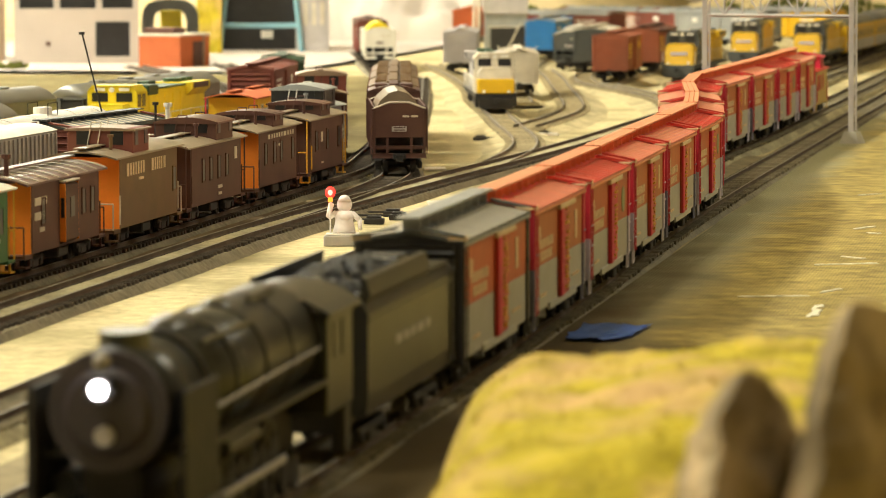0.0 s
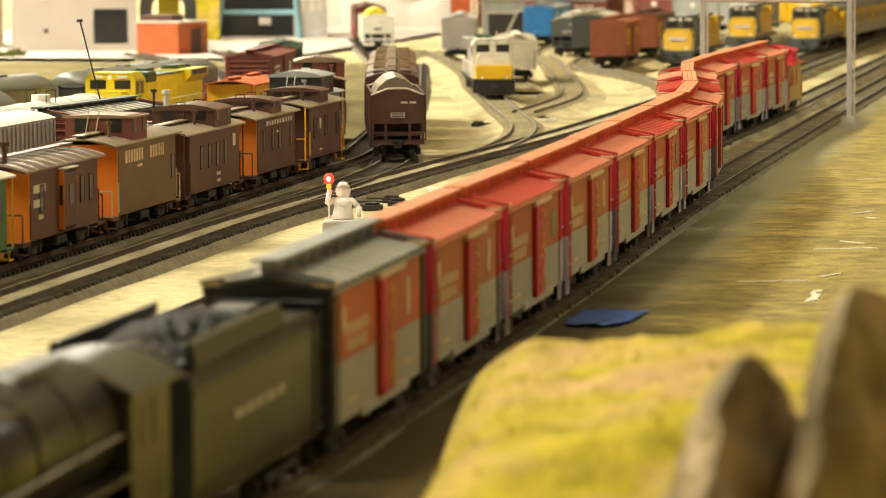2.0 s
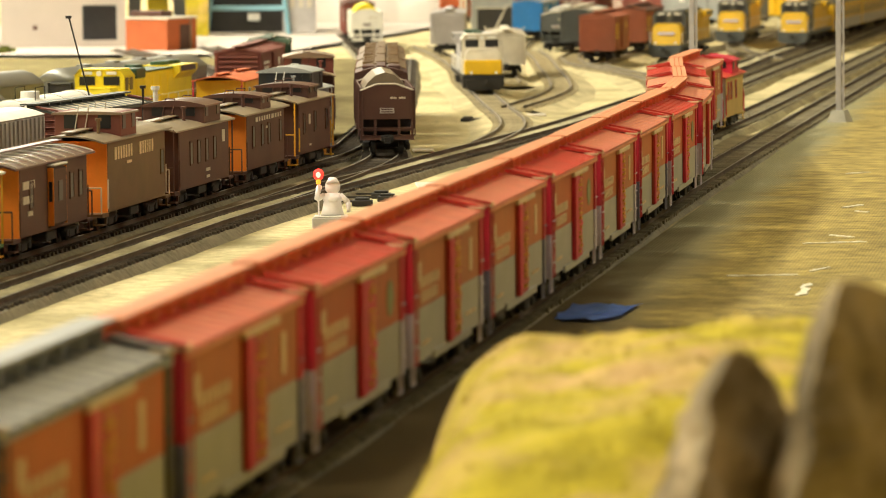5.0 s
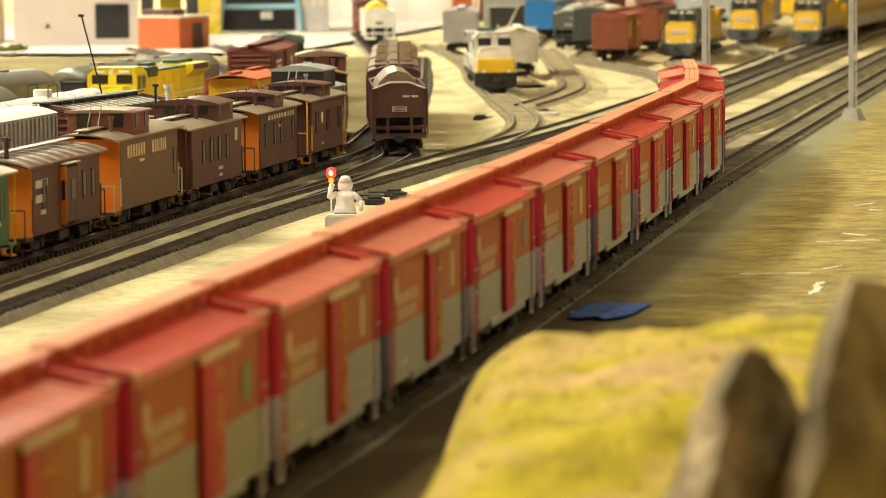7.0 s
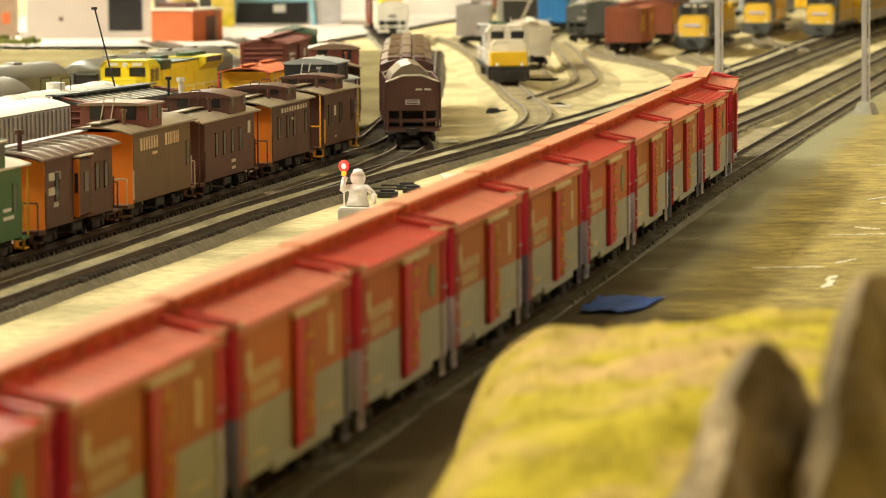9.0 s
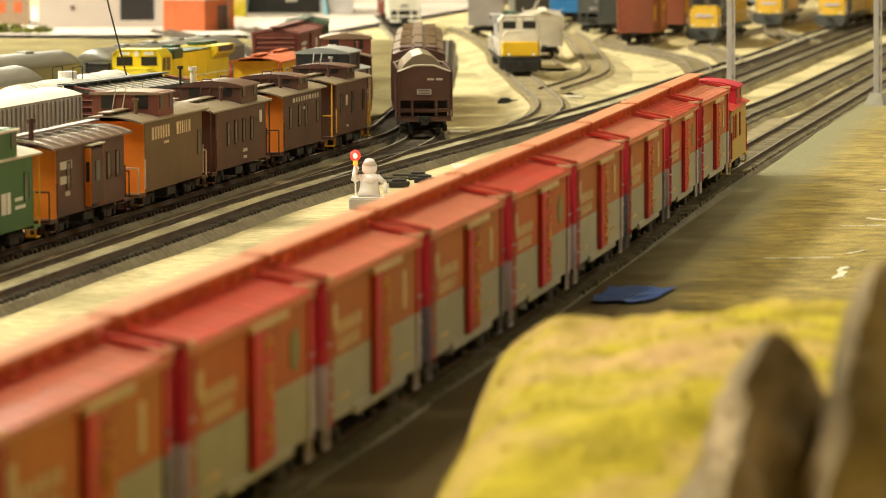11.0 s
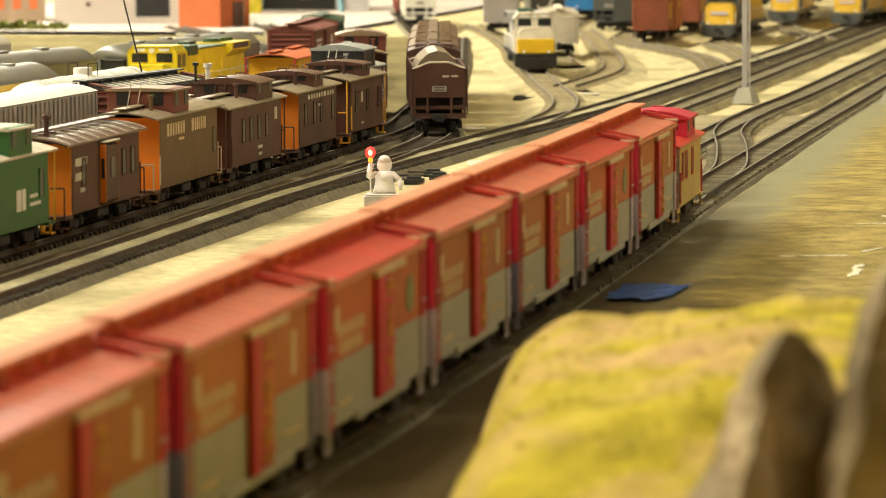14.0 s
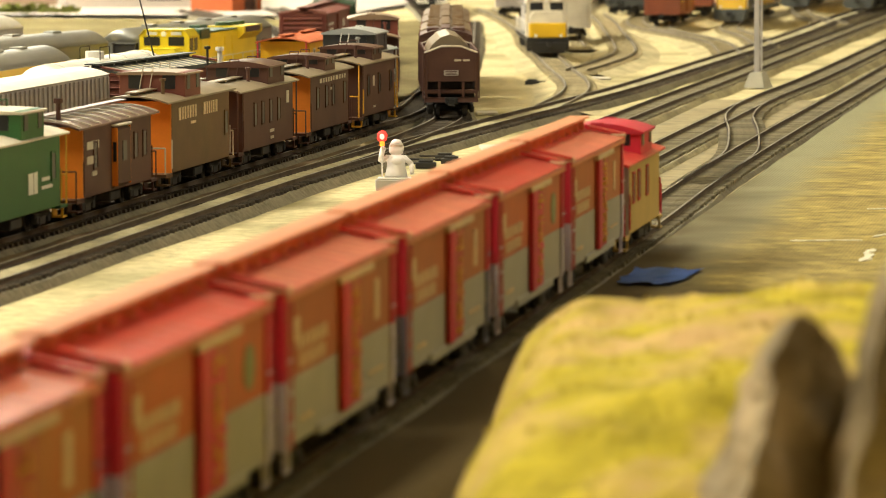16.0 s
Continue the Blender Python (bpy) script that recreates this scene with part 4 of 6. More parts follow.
# ---- steam engine and tender at the head of the train ----
def steam_engine():
    eng = thing("steam_engine", "black steam engine with lit headlight and smoke deflectors", "steam engine", TRAIN)
    zc, r = 0.0400, 0.0146
    bm = rod((0, -0.106, zc), (0, -0.070, zc), r, 32)
    rod((0, -0.070, zc), (0, 0.060, zc), r, 32, bm, 0.0158)
    smooth(part("boiler", bm, ENGINE, eng))
    for y in (-0.070, -0.038, -0.004, 0.028):
        part("boiler_band", rod((0, y - 0.0007, zc), (0, y + 0.0007, zc), r + 0.0012, 32), ENGINE, eng)
    bm = rod((0, -0.1085, zc), (0, -0.106, zc), r * 0.97, 32)
    rod((0, -0.1105, zc), (0, -0.1085, zc), r * 0.62, 28, bm, r * 0.72)
    part("smokebox_front", bm, SMOKEBOX, eng)
    bm = rod((0, -0.1165, zc + 0.006), (0, -0.108, zc + 0.006), 0.0031, 16)
    head = part("headlight", bm, BLACK, eng)
    part("lens", rod((0, -0.1172, zc + 0.006), (0, -0.1166, zc + 0.006), 0.0018, 16), LED_WHITE, head, "glowing white lens")
    bm = rod((0, -0.1125, zc - 0.0052), (0, -0.1105, zc - 0.0052), 0.0024, 14)
    part("number_plate", bm, GALV, eng)
    part("bell", ball((0, -0.1135, zc + 0.0122), 0.0022), RAIL, eng)
    bm = rod((0, -0.092, zc + 0.012), (0, -0.092, zc + 0.0175), 0.0058, 20)
    for v in bm.verts:
        v.co.y = -0.092 + (v.co.y + 0.092) * 1.6
    part("chimney", bm, ENGINE, eng)
    bm = ball((0, -0.045, zc + 0.0125), 0.0065, 1.0, 2.6, 0.75)
    smooth(part("sand_dome", bm, ENGINE, eng))
    bm = ball((0, 0.006, zc + 0.0130), 0.0055, 1.0, 1.8, 0.7)
    smooth(part("steam_dome", bm, ENGINE, eng))
    for s in (-1, 1):
        part("running_plate", box(s * 0.0135, s * 0.0185, -0.100, 0.060, 0.0285, 0.0297, 0.0003), ENGINE, eng)
        bm = box(s * 0.0178, s * 0.0188, -0.109, -0.075, 0.0180, 0.0455, 0.0004)
        part("smoke_deflector", bm, UNDER, eng, "black smoke deflector plate")
        bm = rod((s * 0.0162, -0.092, 0.0125), (s * 0.0162, -0.073, 0.0125), 0.0052, 16)
        rod((s * 0.0150, -0.092, 0.0205), (s * 0.0150, -0.073, 0.0205), 0.0036, 14, bm)
        part("cylinder", bm, ENGINE, eng)
        bm = bmesh.new()
        rod((s * 0.0165, -0.095, 0.0365), (s * 0.0165, 0.058, 0.0385), 0.0004, 5, bm)
        for y in (-0.06, -0.03, 0.0, 0.03):
            rod((s * 0.0148, y, 0.0372), (s * 0.0166, y, 0.0372), 0.0004, 5, bm)
        part("hand_rail", bm, GALV, eng)
        for y in (-0.052, -0.027, -0.002, 0.023):
            bm = rod((s * 0.0078, 0, 0), (s * 0.0100, 0, 0), 0.0116, 28)
            rod((s * 0.0095, 0, 0), (s * 0.0103, 0, 0), 0.0040, 12, bm)
            for a in range(8):
                c, q = math.cos(a * math.pi / 4), math.sin(a * math.pi / 4)
                rod((s * 0.0101, 0.004 * c, 0.004 * q), (s * 0.0101, 0.0105 * c, 0.0105 * q), 0.0006, 5, bm)
            rod((s * 0.0098, 0.0045, 0), (s * 0.0122, 0.0045, 0), 0.0009, 8, bm)
            wheel = part("driving_wheel", bm, BLACK, eng)
            wheel.matrix_basis = pose(0, y, 0.0116)
            DRIVERS.append((wheel, y))
        bm = box(s * 0.0118, s * 0.0127, -0.0505 + 0.0, 0.0275, -0.0011, 0.0011, 0.0003)
        rods = part("side_rod", bm, GALV, eng)
        rods.matrix_basis = pose(0, 0, 0.0116)
        RODS.append(rods)
        for y, wr in ((-0.098, 0.0052), (-0.077, 0.0052), (0.044, 0.0056), (0.056, 0.0056)):
            part("carrying_wheel", rod((s * 0.0078, y, wr), (s * 0.0098, y, wr), wr, 20), UNDER, eng)
        for k, y in enumerate((-0.10, 0.02)):
            part("air_tank", rod((s * 0.0155, y + 0.04, 0.0255), (s * 0.0155, y + 0.075, 0.0255), 0.0028, 12), ENGINE, eng)
    part("frame", box(-0.007, 0.007, -0.105, 0.066, 0.0085, 0.0265, 0.0006), UNDER, eng)
    part("front_deck", box(-0.0165, 0.0165, -0.120, -0.100, 0.0145, 0.0180, 0.0006), ENGINE, eng)
    bm = extrude([(-0.0155, 0.0145), (0.0155, 0.0145), (0.010, 0.0025), (-0.010, 0.0025)], -0.124, -0.1185)
    part("pilot", bm, BLACK, eng)
    coupler(eng, -0.121, -1)
    # cab
    bm = box(-0.0182, 0.0182, 0.060, 0.096, 0.0195, 0.0475, 0.0005)
    part("cab", bm, ENGINE, eng)
    part("cab_roof", extrude(arc_roof(0.0192, 0.0473, 0.0062, 0.001, 12), 0.058, 0.104), ENGINE, eng)
    for s in (-1, 1):
        for y in (0.072, 0.084):
            part("cab_window", box(s * 0.0182, s * 0.0185, y - 0.0045, y + 0.0045, 0.0345, 0.0445), WINDOW, eng)
        part("cab_step", box(s * 0.0135, s * 0.0175, 0.088, 0.096, 0.006, 0.0195, 0.0003), BLACK, eng)
    bm = bmesh.new()
    for x, y, z, n in ((-0.011, -0.020, zc + 0.0115, 0.05), (0.011, -0.030, zc + 0.0115, 0.06), (0.006, 0.03, zc + 0.0150, 0.03)):
        rod((x, y - n / 2, z), (x, y + n / 2, z), 0.0008, 6, bm)
    part("pipework", bm, ENGINE, eng)
    return eng


def tender():
    t = thing("tender", "black coal tender behind the steam engine", "tender", TRAIN)
    bm = extrude([(-0.0175, 0.0125), (-0.0182, 0.018), (-0.0182, 0.0415), (-0.0168, 0.0445), (0.0168, 0.0445), (0.0182, 0.0415), (0.0182, 0.018), (0.0175, 0.0125)], -0.074, 0.074)
    part("body", bm, ENGINE, t)
    for s in (-1, 1):
        bm = extrude([(s * 0.0168, 0.044), (s * 0.0182, 0.0465), (s * 0.0170, 0.0515), (s * 0.0152, 0.0520), (s * 0.0160, 0.044)], -0.070, 0.030)
        part("coal_board", bm, ENGINE, t)
        lettering(t, s * 0.0182, -0.030, 0.030, 0.029, 0.0315, GALV, (0.16, 0.14, 0.12, 0.18, 0.14), s)
        part("belt", box(s * 0.0180, s * 0.0187, -0.073, 0.073, 0.0395, 0.0402), ENGINE, t)
    part("rear_deck", box(-0.0165, 0.0165, 0.030, 0.073, 0.0446, 0.0458, 0.0004), ENGINE, t)
    part("water_hatch", box(-0.006, 0.006, 0.044, 0.060, 0.0458, 0.0490, 0.0008), ENGINE, t)
    bm = bmesh.new()
    rng = random.Random(5)
    for _ in range(520):
        x, y = rng.uniform(-0.0145, 0.0145), rng.uniform(-0.068, 0.028)
        z = 0.0440 + 0.0082 * (1 - (x / 0.016) ** 2) * (1 - ((y + 0.02) / 0.06) ** 2 * 0.6)
        k = rng.uniform(0.0008, 0.0020)
        ball((x, y, z), k, rng.uniform(0.7, 1.3), rng.uniform(0.7, 1.3), rng.uniform(0.6, 1.1), bm, 1)
    bm2 = extrude([(-0.0155, 0.0440), (-0.008, 0.0492), (0, 0.0510), (0.008, 0.0492), (0.0155, 0.0440)], -0.068, 0.028)
    merge(bm, bm2)
    tagged(part("coal_load", bm, COAL, t, "heap of black coal pieces"), kind="stuff")
    part("underframe", box(-0.010, 0.010, -0.07, 0.07, 0.0075, 0.0125, 0.0004), UNDER, t)
    for y in (-0.045, 0.045):
        truck(t, y, 0.034)
    ladder(t, 0.0186, 0.069, 0.012, 0.046, BLACK)
    coupler(t, 0.074, 1)
    return t


DRIVERS, RODS = [], []
ENGINE_CAR = steam_engine()
MOVERS.append((ENGINE_CAR, -1.2195, 0.055))
MOVERS.append((tender(), -1.0265, 0.045))


# ---- other rolling stock ----
def tank_car(label, length, mat):
    car = thing("tank_car", label, "tank car", "parked freight cars")
    h, zc, r = length / 2, 0.0300, 0.0168
    bm = rod((0, -h + 0.006, zc), (0, h - 0.006, zc), r, 28)
    rod((0, -h, zc), (0, -h + 0.006, zc), r * 0.55, 28, bm, r)
    rod((0, h - 0.006, zc), (0, h, zc), r, 28, bm, r * 0.55)
    smooth(part("tank", bm, mat, car))
    part("dome", rod((0, 0, zc + r - 0.002), (0, 0, zc + r + 0.0035), 0.0055, 18), mat, car)
    bm = bmesh.new()
    for x in (-0.006, 0.006):
        for y in (-0.010, 0.010):
            rod((x, y, zc + r - 0.003), (x, y, zc + r + 0.006), 0.0003, 4, bm)
        rod((x, -0.010, zc + r + 0.006), (x, 0.010, zc + r + 0.006), 0.0003, 4, bm)
    part("railing", bm, UNDER, car)
    for y in (-0.45, -0.2, 0.2, 0.45):
        part("tank_band", rod((0, y * 2 * h * 0.9 - 0.0006, zc), (0, y * 2 * h * 0.9 + 0.0006, zc), r + 0.0005, 28), mat, car)
    for s in (-1, 1):
        part("walkway", box(s * 0.0145, s * 0.0185, -h + 0.004, h - 0.004, 0.0145, 0.0155, 0.0002), UNDER, car)
        ladder(car, s * 0.0178, 0, 0.0150, zc + 0.012, UNDER)
    part("underframe", box(-0.006, 0.006, -h - 0.002, h + 0.002, 0.0085, 0.0145, 0.0004), UNDER, car)
    for e in (-1, 1):
        truck(car, e * (h - 0.022))
        coupler(car, e * h, e)
    return car


def coach(label, length, side, roof, low=None, dome=False):
    car = thing("passenger_car", label, "passenger car", "parked passenger cars")
    h, w, z0, z1 = length / 2, 0.0175, 0.0085, 0.0405
    part("body", box(-w, w, -h, h, z0, z1, 0.0008), side, car)
    if low:
        for s in (-1, 1):
            part("lower_panel", box(s * w, s * (w + 0.0004), -h + 0.002, h - 0.002, z0 + 0.001, z0 + 0.013), low, car)
    smooth(part("roof", extrude(arc_roof(w + 0.0003, z1, 0.0085, 0.0006, 14, solid=True), -h, h), roof, car))
    for s in (-1, 1):
        for k in range(11):
            y = -h + 0.02 + (2 * h - 0.04) * k / 10
            part("window", box(s * w, s * (w + 0.0003), y - 0.0058, y + 0.0058, z0 + 0.0150, z0 + 0.0235), WINDOW, car)
        part("belt_rail", box(s * w, s * (w + 0.0005), -h, h, z0 + 0.0255, z0 + 0.0265), roof, car)
    for e in (-1, 1):
        part("vestibule", box(-0.008, 0.008, e * h, e * (h + 0.004), z0, z1 - 0.002, 0.0008), UNDER, car)
        truck(car, e * (h - 0.035), 0.028)
        coupler(car, e * (h + 0.002), e)
    for k in range(4):
        y = -h + 0.05 + k * (2 * h - 0.1) / 3
        part("roof_vent", box(-0.004, 0.004, y - 0.006, y + 0.006, z1 + 0.0075, z1 + 0.0095, 0.0006), roof, car)
    part("underfloor_box", box(-0.013, 0.013, -0.05, 0.05, 0.0035, z0, 0.0008), UNDER, car)
    return car


def diesel(label, length, body, front_low, roof, cab_roof=None, cab=None, panel=None, low=None, stripe=None, grille=True):
    """Hood or cab diesel engine, nose towards -y."""
    e = thing("diesel_engine", label, "diesel engine", "parked diesel engines")
    h, w, z0 = length / 2, 0.0172, 0.0145
    part("frame", box(-w, w, -h, h, 0.0105, z0, 0.0004), low or UNDER, e)
    # nose and cab
    bm = extrude([(-0.0145, z0), (-0.0150, 0.0320), (-0.0115, 0.0362), (0.0115, 0.0362), (0.0150, 0.0320), (0.0145, z0)], -h + 0.006, -h + 0.028)
    for v in bm.verts:
        if v.co.y < -h + 0.01 and v.co.z > 0.03:
            v.co.y += 0.004
    part("nose", bm, front_low, e)
    if panel:
        part("nose_panel", box(-0.0155, 0.0155, -h + 0.0046, -h + 0.0275, z0, 0.0270, 0.0008), panel, e)
    bm = extrude([(-w, z0), (-w, 0.0440), (-0.0135, 0.0475), (0.0135, 0.0475), (w, 0.0440), (w, z0)], -h + 0.0275, -h + 0.052)
    part("cab", bm, cab or body, e)
    part("cab_roof", extrude([(-w - 0.0003, 0.0440), (-0.0137, 0.0477), (0.0137, 0.0477), (w + 0.0003, 0.0440), (0.0137, 0.0485), (-0.0137, 0.0485)], -h + 0.0265, -h + 0.053), cab_roof or roof, e)
    for s in (-1, 1):
        part("windshield", box(s * 0.0085 - 0.0055, s * 0.0085 + 0.0055, -h + 0.0272, -h + 0.0276, 0.0375, 0.0435), WINDOW, e)
        for y in (-h + 0.034, -h + 0.045):
            part("side_window", box(s * w, s * (w + 0.0003), y - 0.004, y + 0.004, 0.034, 0.0425), WINDOW, e)
        part("number_board", box(s * 0.0085 - 0.0035, s * 0.0085 + 0.0035, -h + 0.0266, -h + 0.0275, 0.0447, 0.0468), WHITE, e)
        bm = bmesh.new()
        for k in range(9):
            y = -h + 0.006 + (2 * h - 0.012) * k / 8
            rod((s * (w - 0.0004), y, z0), (s * (w - 0.0004), y, z0 + 0.0125), 0.00035, 4, bm)
        rod((s * (w - 0.0004), -h + 0.006, z0 + 0.0125), (s * (w - 0.0004), h - 0.006, z0 + 0.0125), 0.00035, 4, bm)
        part("hand_rail", bm, WHITE, e)
        part("step_well", box(s * 0.0125, s * w, -h + 0.001, -h + 0.010, 0.004, 0.0145, 0.0005), low or UNDER, e)
        part("ditch_light", rod((s * 0.0105, -h - 0.0006, 0.0165), (s * 0.0105, -h + 0.0006, 0.0165), 0.0013, 10), WHITE, e)
    part("head_lamp", rod((0, -h + 0.0258, 0.0455), (0, -h + 0.0275, 0.0455), 0.0018, 12), WHITE, e)
    # long hood
    part("hood", box(-0.0125, 0.0125, -h + 0.052, h - 0.006, z0, 0.0435, 0.0008), body, e)
    part("radiator_wing", extrude([(-0.0125, 0.036), (-w, 0.0405), (-w, 0.0455), (w, 0.0455), (w, 0.0405), (0.0125, 0.036)], h - 0.060, h - 0.008), body, e)
    part("hood_roof", box(-0.0128, 0.0128, -h + 0.052, h - 0.006, 0.0436, 0.0446, 0.0004), roof, e)
    for k in range(3):
        y = h - 0.018 - k * 0.016
        part("fan", rod((0, y, 0.0445), (0, y, 0.0480), 0.0066, 18), roof, e)
    part("exhaust", box(-0.004, 0.004, -0.012, 0.008, 0.0446, 0.0485, 0.0006), roof, e)
    part("dynamic_brake", box(-0.0135, 0.0135, -0.045, -0.020, 0.0400, 0.0470, 0.0008), roof, e)
    for s in (-1, 1):
        for k in range(6):
            y = -h + 0.062 + k * (2 * h - 0.13) / 5
            part("hood_door", box(s * 0.0125, s * 0.0129, y - 0.0075, y + 0.0075, z0 + 0.002, 0.0400, 0.0001), body, e)
        part("grille", box(s * w, s * (w + 0.0003), h - 0.055, h - 0.014, 0.0412, 0.0450), WINDOW, e)
        if stripe:
            part("stripe", box(s * w, s * (w + 0.0003), -h + 0.028, -h + 0.0515, z0 + 0.001, z0 + 0.003), stripe, e)
    if stripe:
        part("emblem", box(-0.0085, 0.0085, -h + 0.0052, -h + 0.0060, 0.0245, 0.0275, 0.0002), stripe, e)
    part("fuel_tank", box(-0.0135, 0.0135, -0.030, 0.030, 0.0030, 0.0105, 0.0012), UNDER, e)
    bm = extrude([(-0.0160, 0.0110), (0.0160, 0.0110), (0.0135, 0.0020), (-0.0135, 0.0020)], -h - 0.0035, -h + 0.0005)
    part("snow_plough", bm, low or UNDER, e)
    coupler(e, -h - 0.002, -1)
    for q in (-1, 1):
        truck(e, q * (h - 0.042), 0.034)
    return e


def covered_hopper(label, length, mat, roof, ribs=22, hatches=True, loaded=None):
    c = thing("hopper_car", label, "hopper car", "parked hopper cars")
    h, w, z0, z1 = length / 2, 0.0168, 0.0120, 0.0455
    if loaded:
        bm = extrude([(-w, 0.015), (-w, 0.042), (-w + 0.0011, 0.042), (-w + 0.0011, 0.017), (w - 0.0011, 0.017), (w - 0.0011, 0.042), (w, 0.042), (w, 0.015)], -h + 0.002, h - 0.002)
        part("body", bm, mat, c)
        for e in (-1, 1):
            bm = extrude([(-w, 0.0225), (-w, 0.0405), (-0.006, 0.0445), (0.006, 0.0445), (w, 0.0405), (w, 0.0225)], e * (h - 0.002), e * (h - 0.0005))
            part("end_plate", bm, mat, c)
            for x0, z0_, x1, z1_ in ((-w, 0.0405, -0.006, 0.0445), (-0.006, 0.0445, 0.006, 0.0445), (0.006, 0.0445, w, 0.0405)):
                part("rim", rod((x0, e * (h - 0.0008), z0_), (x1, e * (h - 0.0008), z1_), 0.0006, 5), ROOF_PALE, c)
            for x in (-w + 0.001, w - 0.001, -0.0075, 0.0075):
                part("end_post", box(x - 0.0008, x + 0.0008, e * (h - 0.002), e * (h - 0.0003), 0.010, 0.0405 if abs(x) > 0.01 else 0.0225, 0.0002), mat, c)
            part("slope_sheet", box(-w + 0.002, w - 0.002, e * (h - 0.030), e * (h - 0.012), 0.012, 0.022, 0.0005), UNDER, c)
            part("end_sill", box(-w, w, e * (h - 0.004), e * (h + 0.0005), 0.0095, 0.0125, 0.0004), mat, c)
        tagged(part("label_plate", box(-0.0045, 0.0045, -h - 0.0002, -h + 0.0006, 0.0262, 0.0295), GALV, c), "grey plate with plain bars")
        for zz, n in ((0.0268, 3), (0.0283, 4)):
            part("lettering", box(-0.0036, 0.0036, -h - 0.0004, -h - 0.0002, zz, zz + 0.0007), BROWN, c)
        for x0 in (0.002, 0.0075):
            part("lettering", box(x0, x0 + 0.0042, -h + 0.0003, -h + 0.0006, 0.0352, 0.0364), ROOF_PALE, c)
        bm = extrude([(-w + 0.0012, 0.036), (-0.0115, 0.0440), (-0.006, 0.0490), (0, 0.0508), (0.006, 0.0490), (0.0115, 0.0440), (w - 0.0012, 0.036)], -h * 0.55, h * 0.9)
        part("load", bm, loaded, c, "tan heaped load")
    else:
        part("body", extrude([(-w, 0.0165), (-w, z1), (w, z1), (w, 0.0165), (0.010, z0), (-0.010, z0)], -h, h), mat, c)
        part("roof", extrude(arc_roof(w + 0.0006, z1 + 0.0002, 0.0038, 0.0001, solid=True), -h - 0.0006, h + 0.0006), roof, c)
        if hatches:
            for k in range(4):
                y = -h + 0.018 + (2 * h - 0.036) * k / 3
                for s in (-1, 1):
                    part("hatch", box(s * 0.0085 - 0.0042, s * 0.0085 + 0.0042, y - 0.005, y + 0.005, z1 + 0.0022, z1 + 0.0046, 0.0005), roof, c)
            part("running_board", box(-0.003, 0.003, -h - 0.003, h + 0.003, z1 + 0.0046, z1 + 0.0054, 0.0002), roof, c)
    for s in (-1, 1):
        for k in range(ribs):
            y = -h + 0.003 + (2 * h - 0.006) * k / (ribs - 1)
            part("rib", box(s * w, s * (w + 0.0011), y - 0.0008, y + 0.0008, 0.0165, (0.042 if loaded else z1 - 0.001), 0.0002), mat, c)
        ladder(c, s * (w + 0.0008), -h + 0.0035, 0.012, 0.040, mat)
    for k in range(3):
        y = -h * 0.5 + k * h * 0.5
        part("outlet", extrude([(-0.011, 0.0125), (0.011, 0.0125), (0.005, 0.0045), (-0.005, 0.0045)], y - 0.008, y + 0.008), UNDER, c)
    part("centre_sill", box(-0.004, 0.004, -h - 0.002, h + 0.002, 0.0085, 0.0125, 0.0003), UNDER, c)
    for e in (-1, 1):
        truck(c, e * (h - 0.019))
        coupler(c, e * h, e)
    return c


def plain_box(label, length, paint, roof, group="parked freight cars", letters=WHITE, ends=None, eave=0.0445):
    c = box_car(label, length, paint, paint, ends or paint, ends or paint, roof, roof, paint, group, letters=letters, dims=(0.0105, eave))
    return c


# storage sidings beside the caboose track
put(covered_hopper("silver covered hopper car with ribbed sides", 0.20, GALV, WHITE, 26, hatches=False), STORE_A, 0.5475)
put(plain_box("brown box car with a dark ribbed roof", 0.145, OXIDE, DARK_SLATE), STORE_A, 0.732)
put(caboose("dark grey caboose with rounded grey roof", 0.096, SLATE, BLACK, SLATE, BLACK, SLATE, cupola_y=0.008, cupola_len=0.040, cupola_wide=0.0170, windows=(-0.03, 0.035), rail_mat=WHITE, trim=WHITE, eave=0.0385), STORE_A, 1.108)
put(caboose("oxide-red caboose with a long cupola", 0.108, OXIDE, BROWN, ROOF_BROWN, OXIDE, ROOF_BROWN, cupola_y=-0.008, cupola_len=0.045, cupola_wide=0.0170, windows=(-0.03, 0.0, 0.03), rail_mat=BROWN, eave=0.0405), STORE_A, 1.338)
put(tank_car("white tank car with a top hatch", 0.22, WHITE), STORE_B, 0.82)
put(caboose("yellow caboose with orange-red roof", 0.090, YELLOW_ORANGE, YELLOW_ORANGE, BRICK_RED, rail_mat=RED, windows=(-0.03, -0.005, 0.035), trim=WHITE, eave=0.0385), STORE_B, 1.30)
put(diesel("bright yellow diesel engine with dark green roof", 0.235, YELLOW, YELLOW, GREEN_DARK, YELLOW), STORE_C, 1.291)
put(plain_box("plain dark red box car", 0.165, OXIDE, OXIDE), STORE_C, 1.695)
put(plain_box("plain dark green box car", 0.120, GREEN_DARK, GREEN_DARK), STORE_C, 1.87)
put(coach("silver passenger car with pale roof", 0.29, STEEL, STEEL, TAN_BROWN), STORE_D, 1.345)
put(coach("yellow passenger car with silver roof", 0.24, YELLOW_ORANGE, STEEL), STORE_C, 0.81)
put(coach("silver passenger car with silver roof", 0.28, STEEL, STEEL, TAN_BROWN), STORE_D, 1.04)
far_coach = coach("grey passenger car with a row of windows", 0.29, GALV, ROOF_PALE)
far_coach.matrix_basis = pose(-0.650, 1.30, 0, 0, 0, -8)

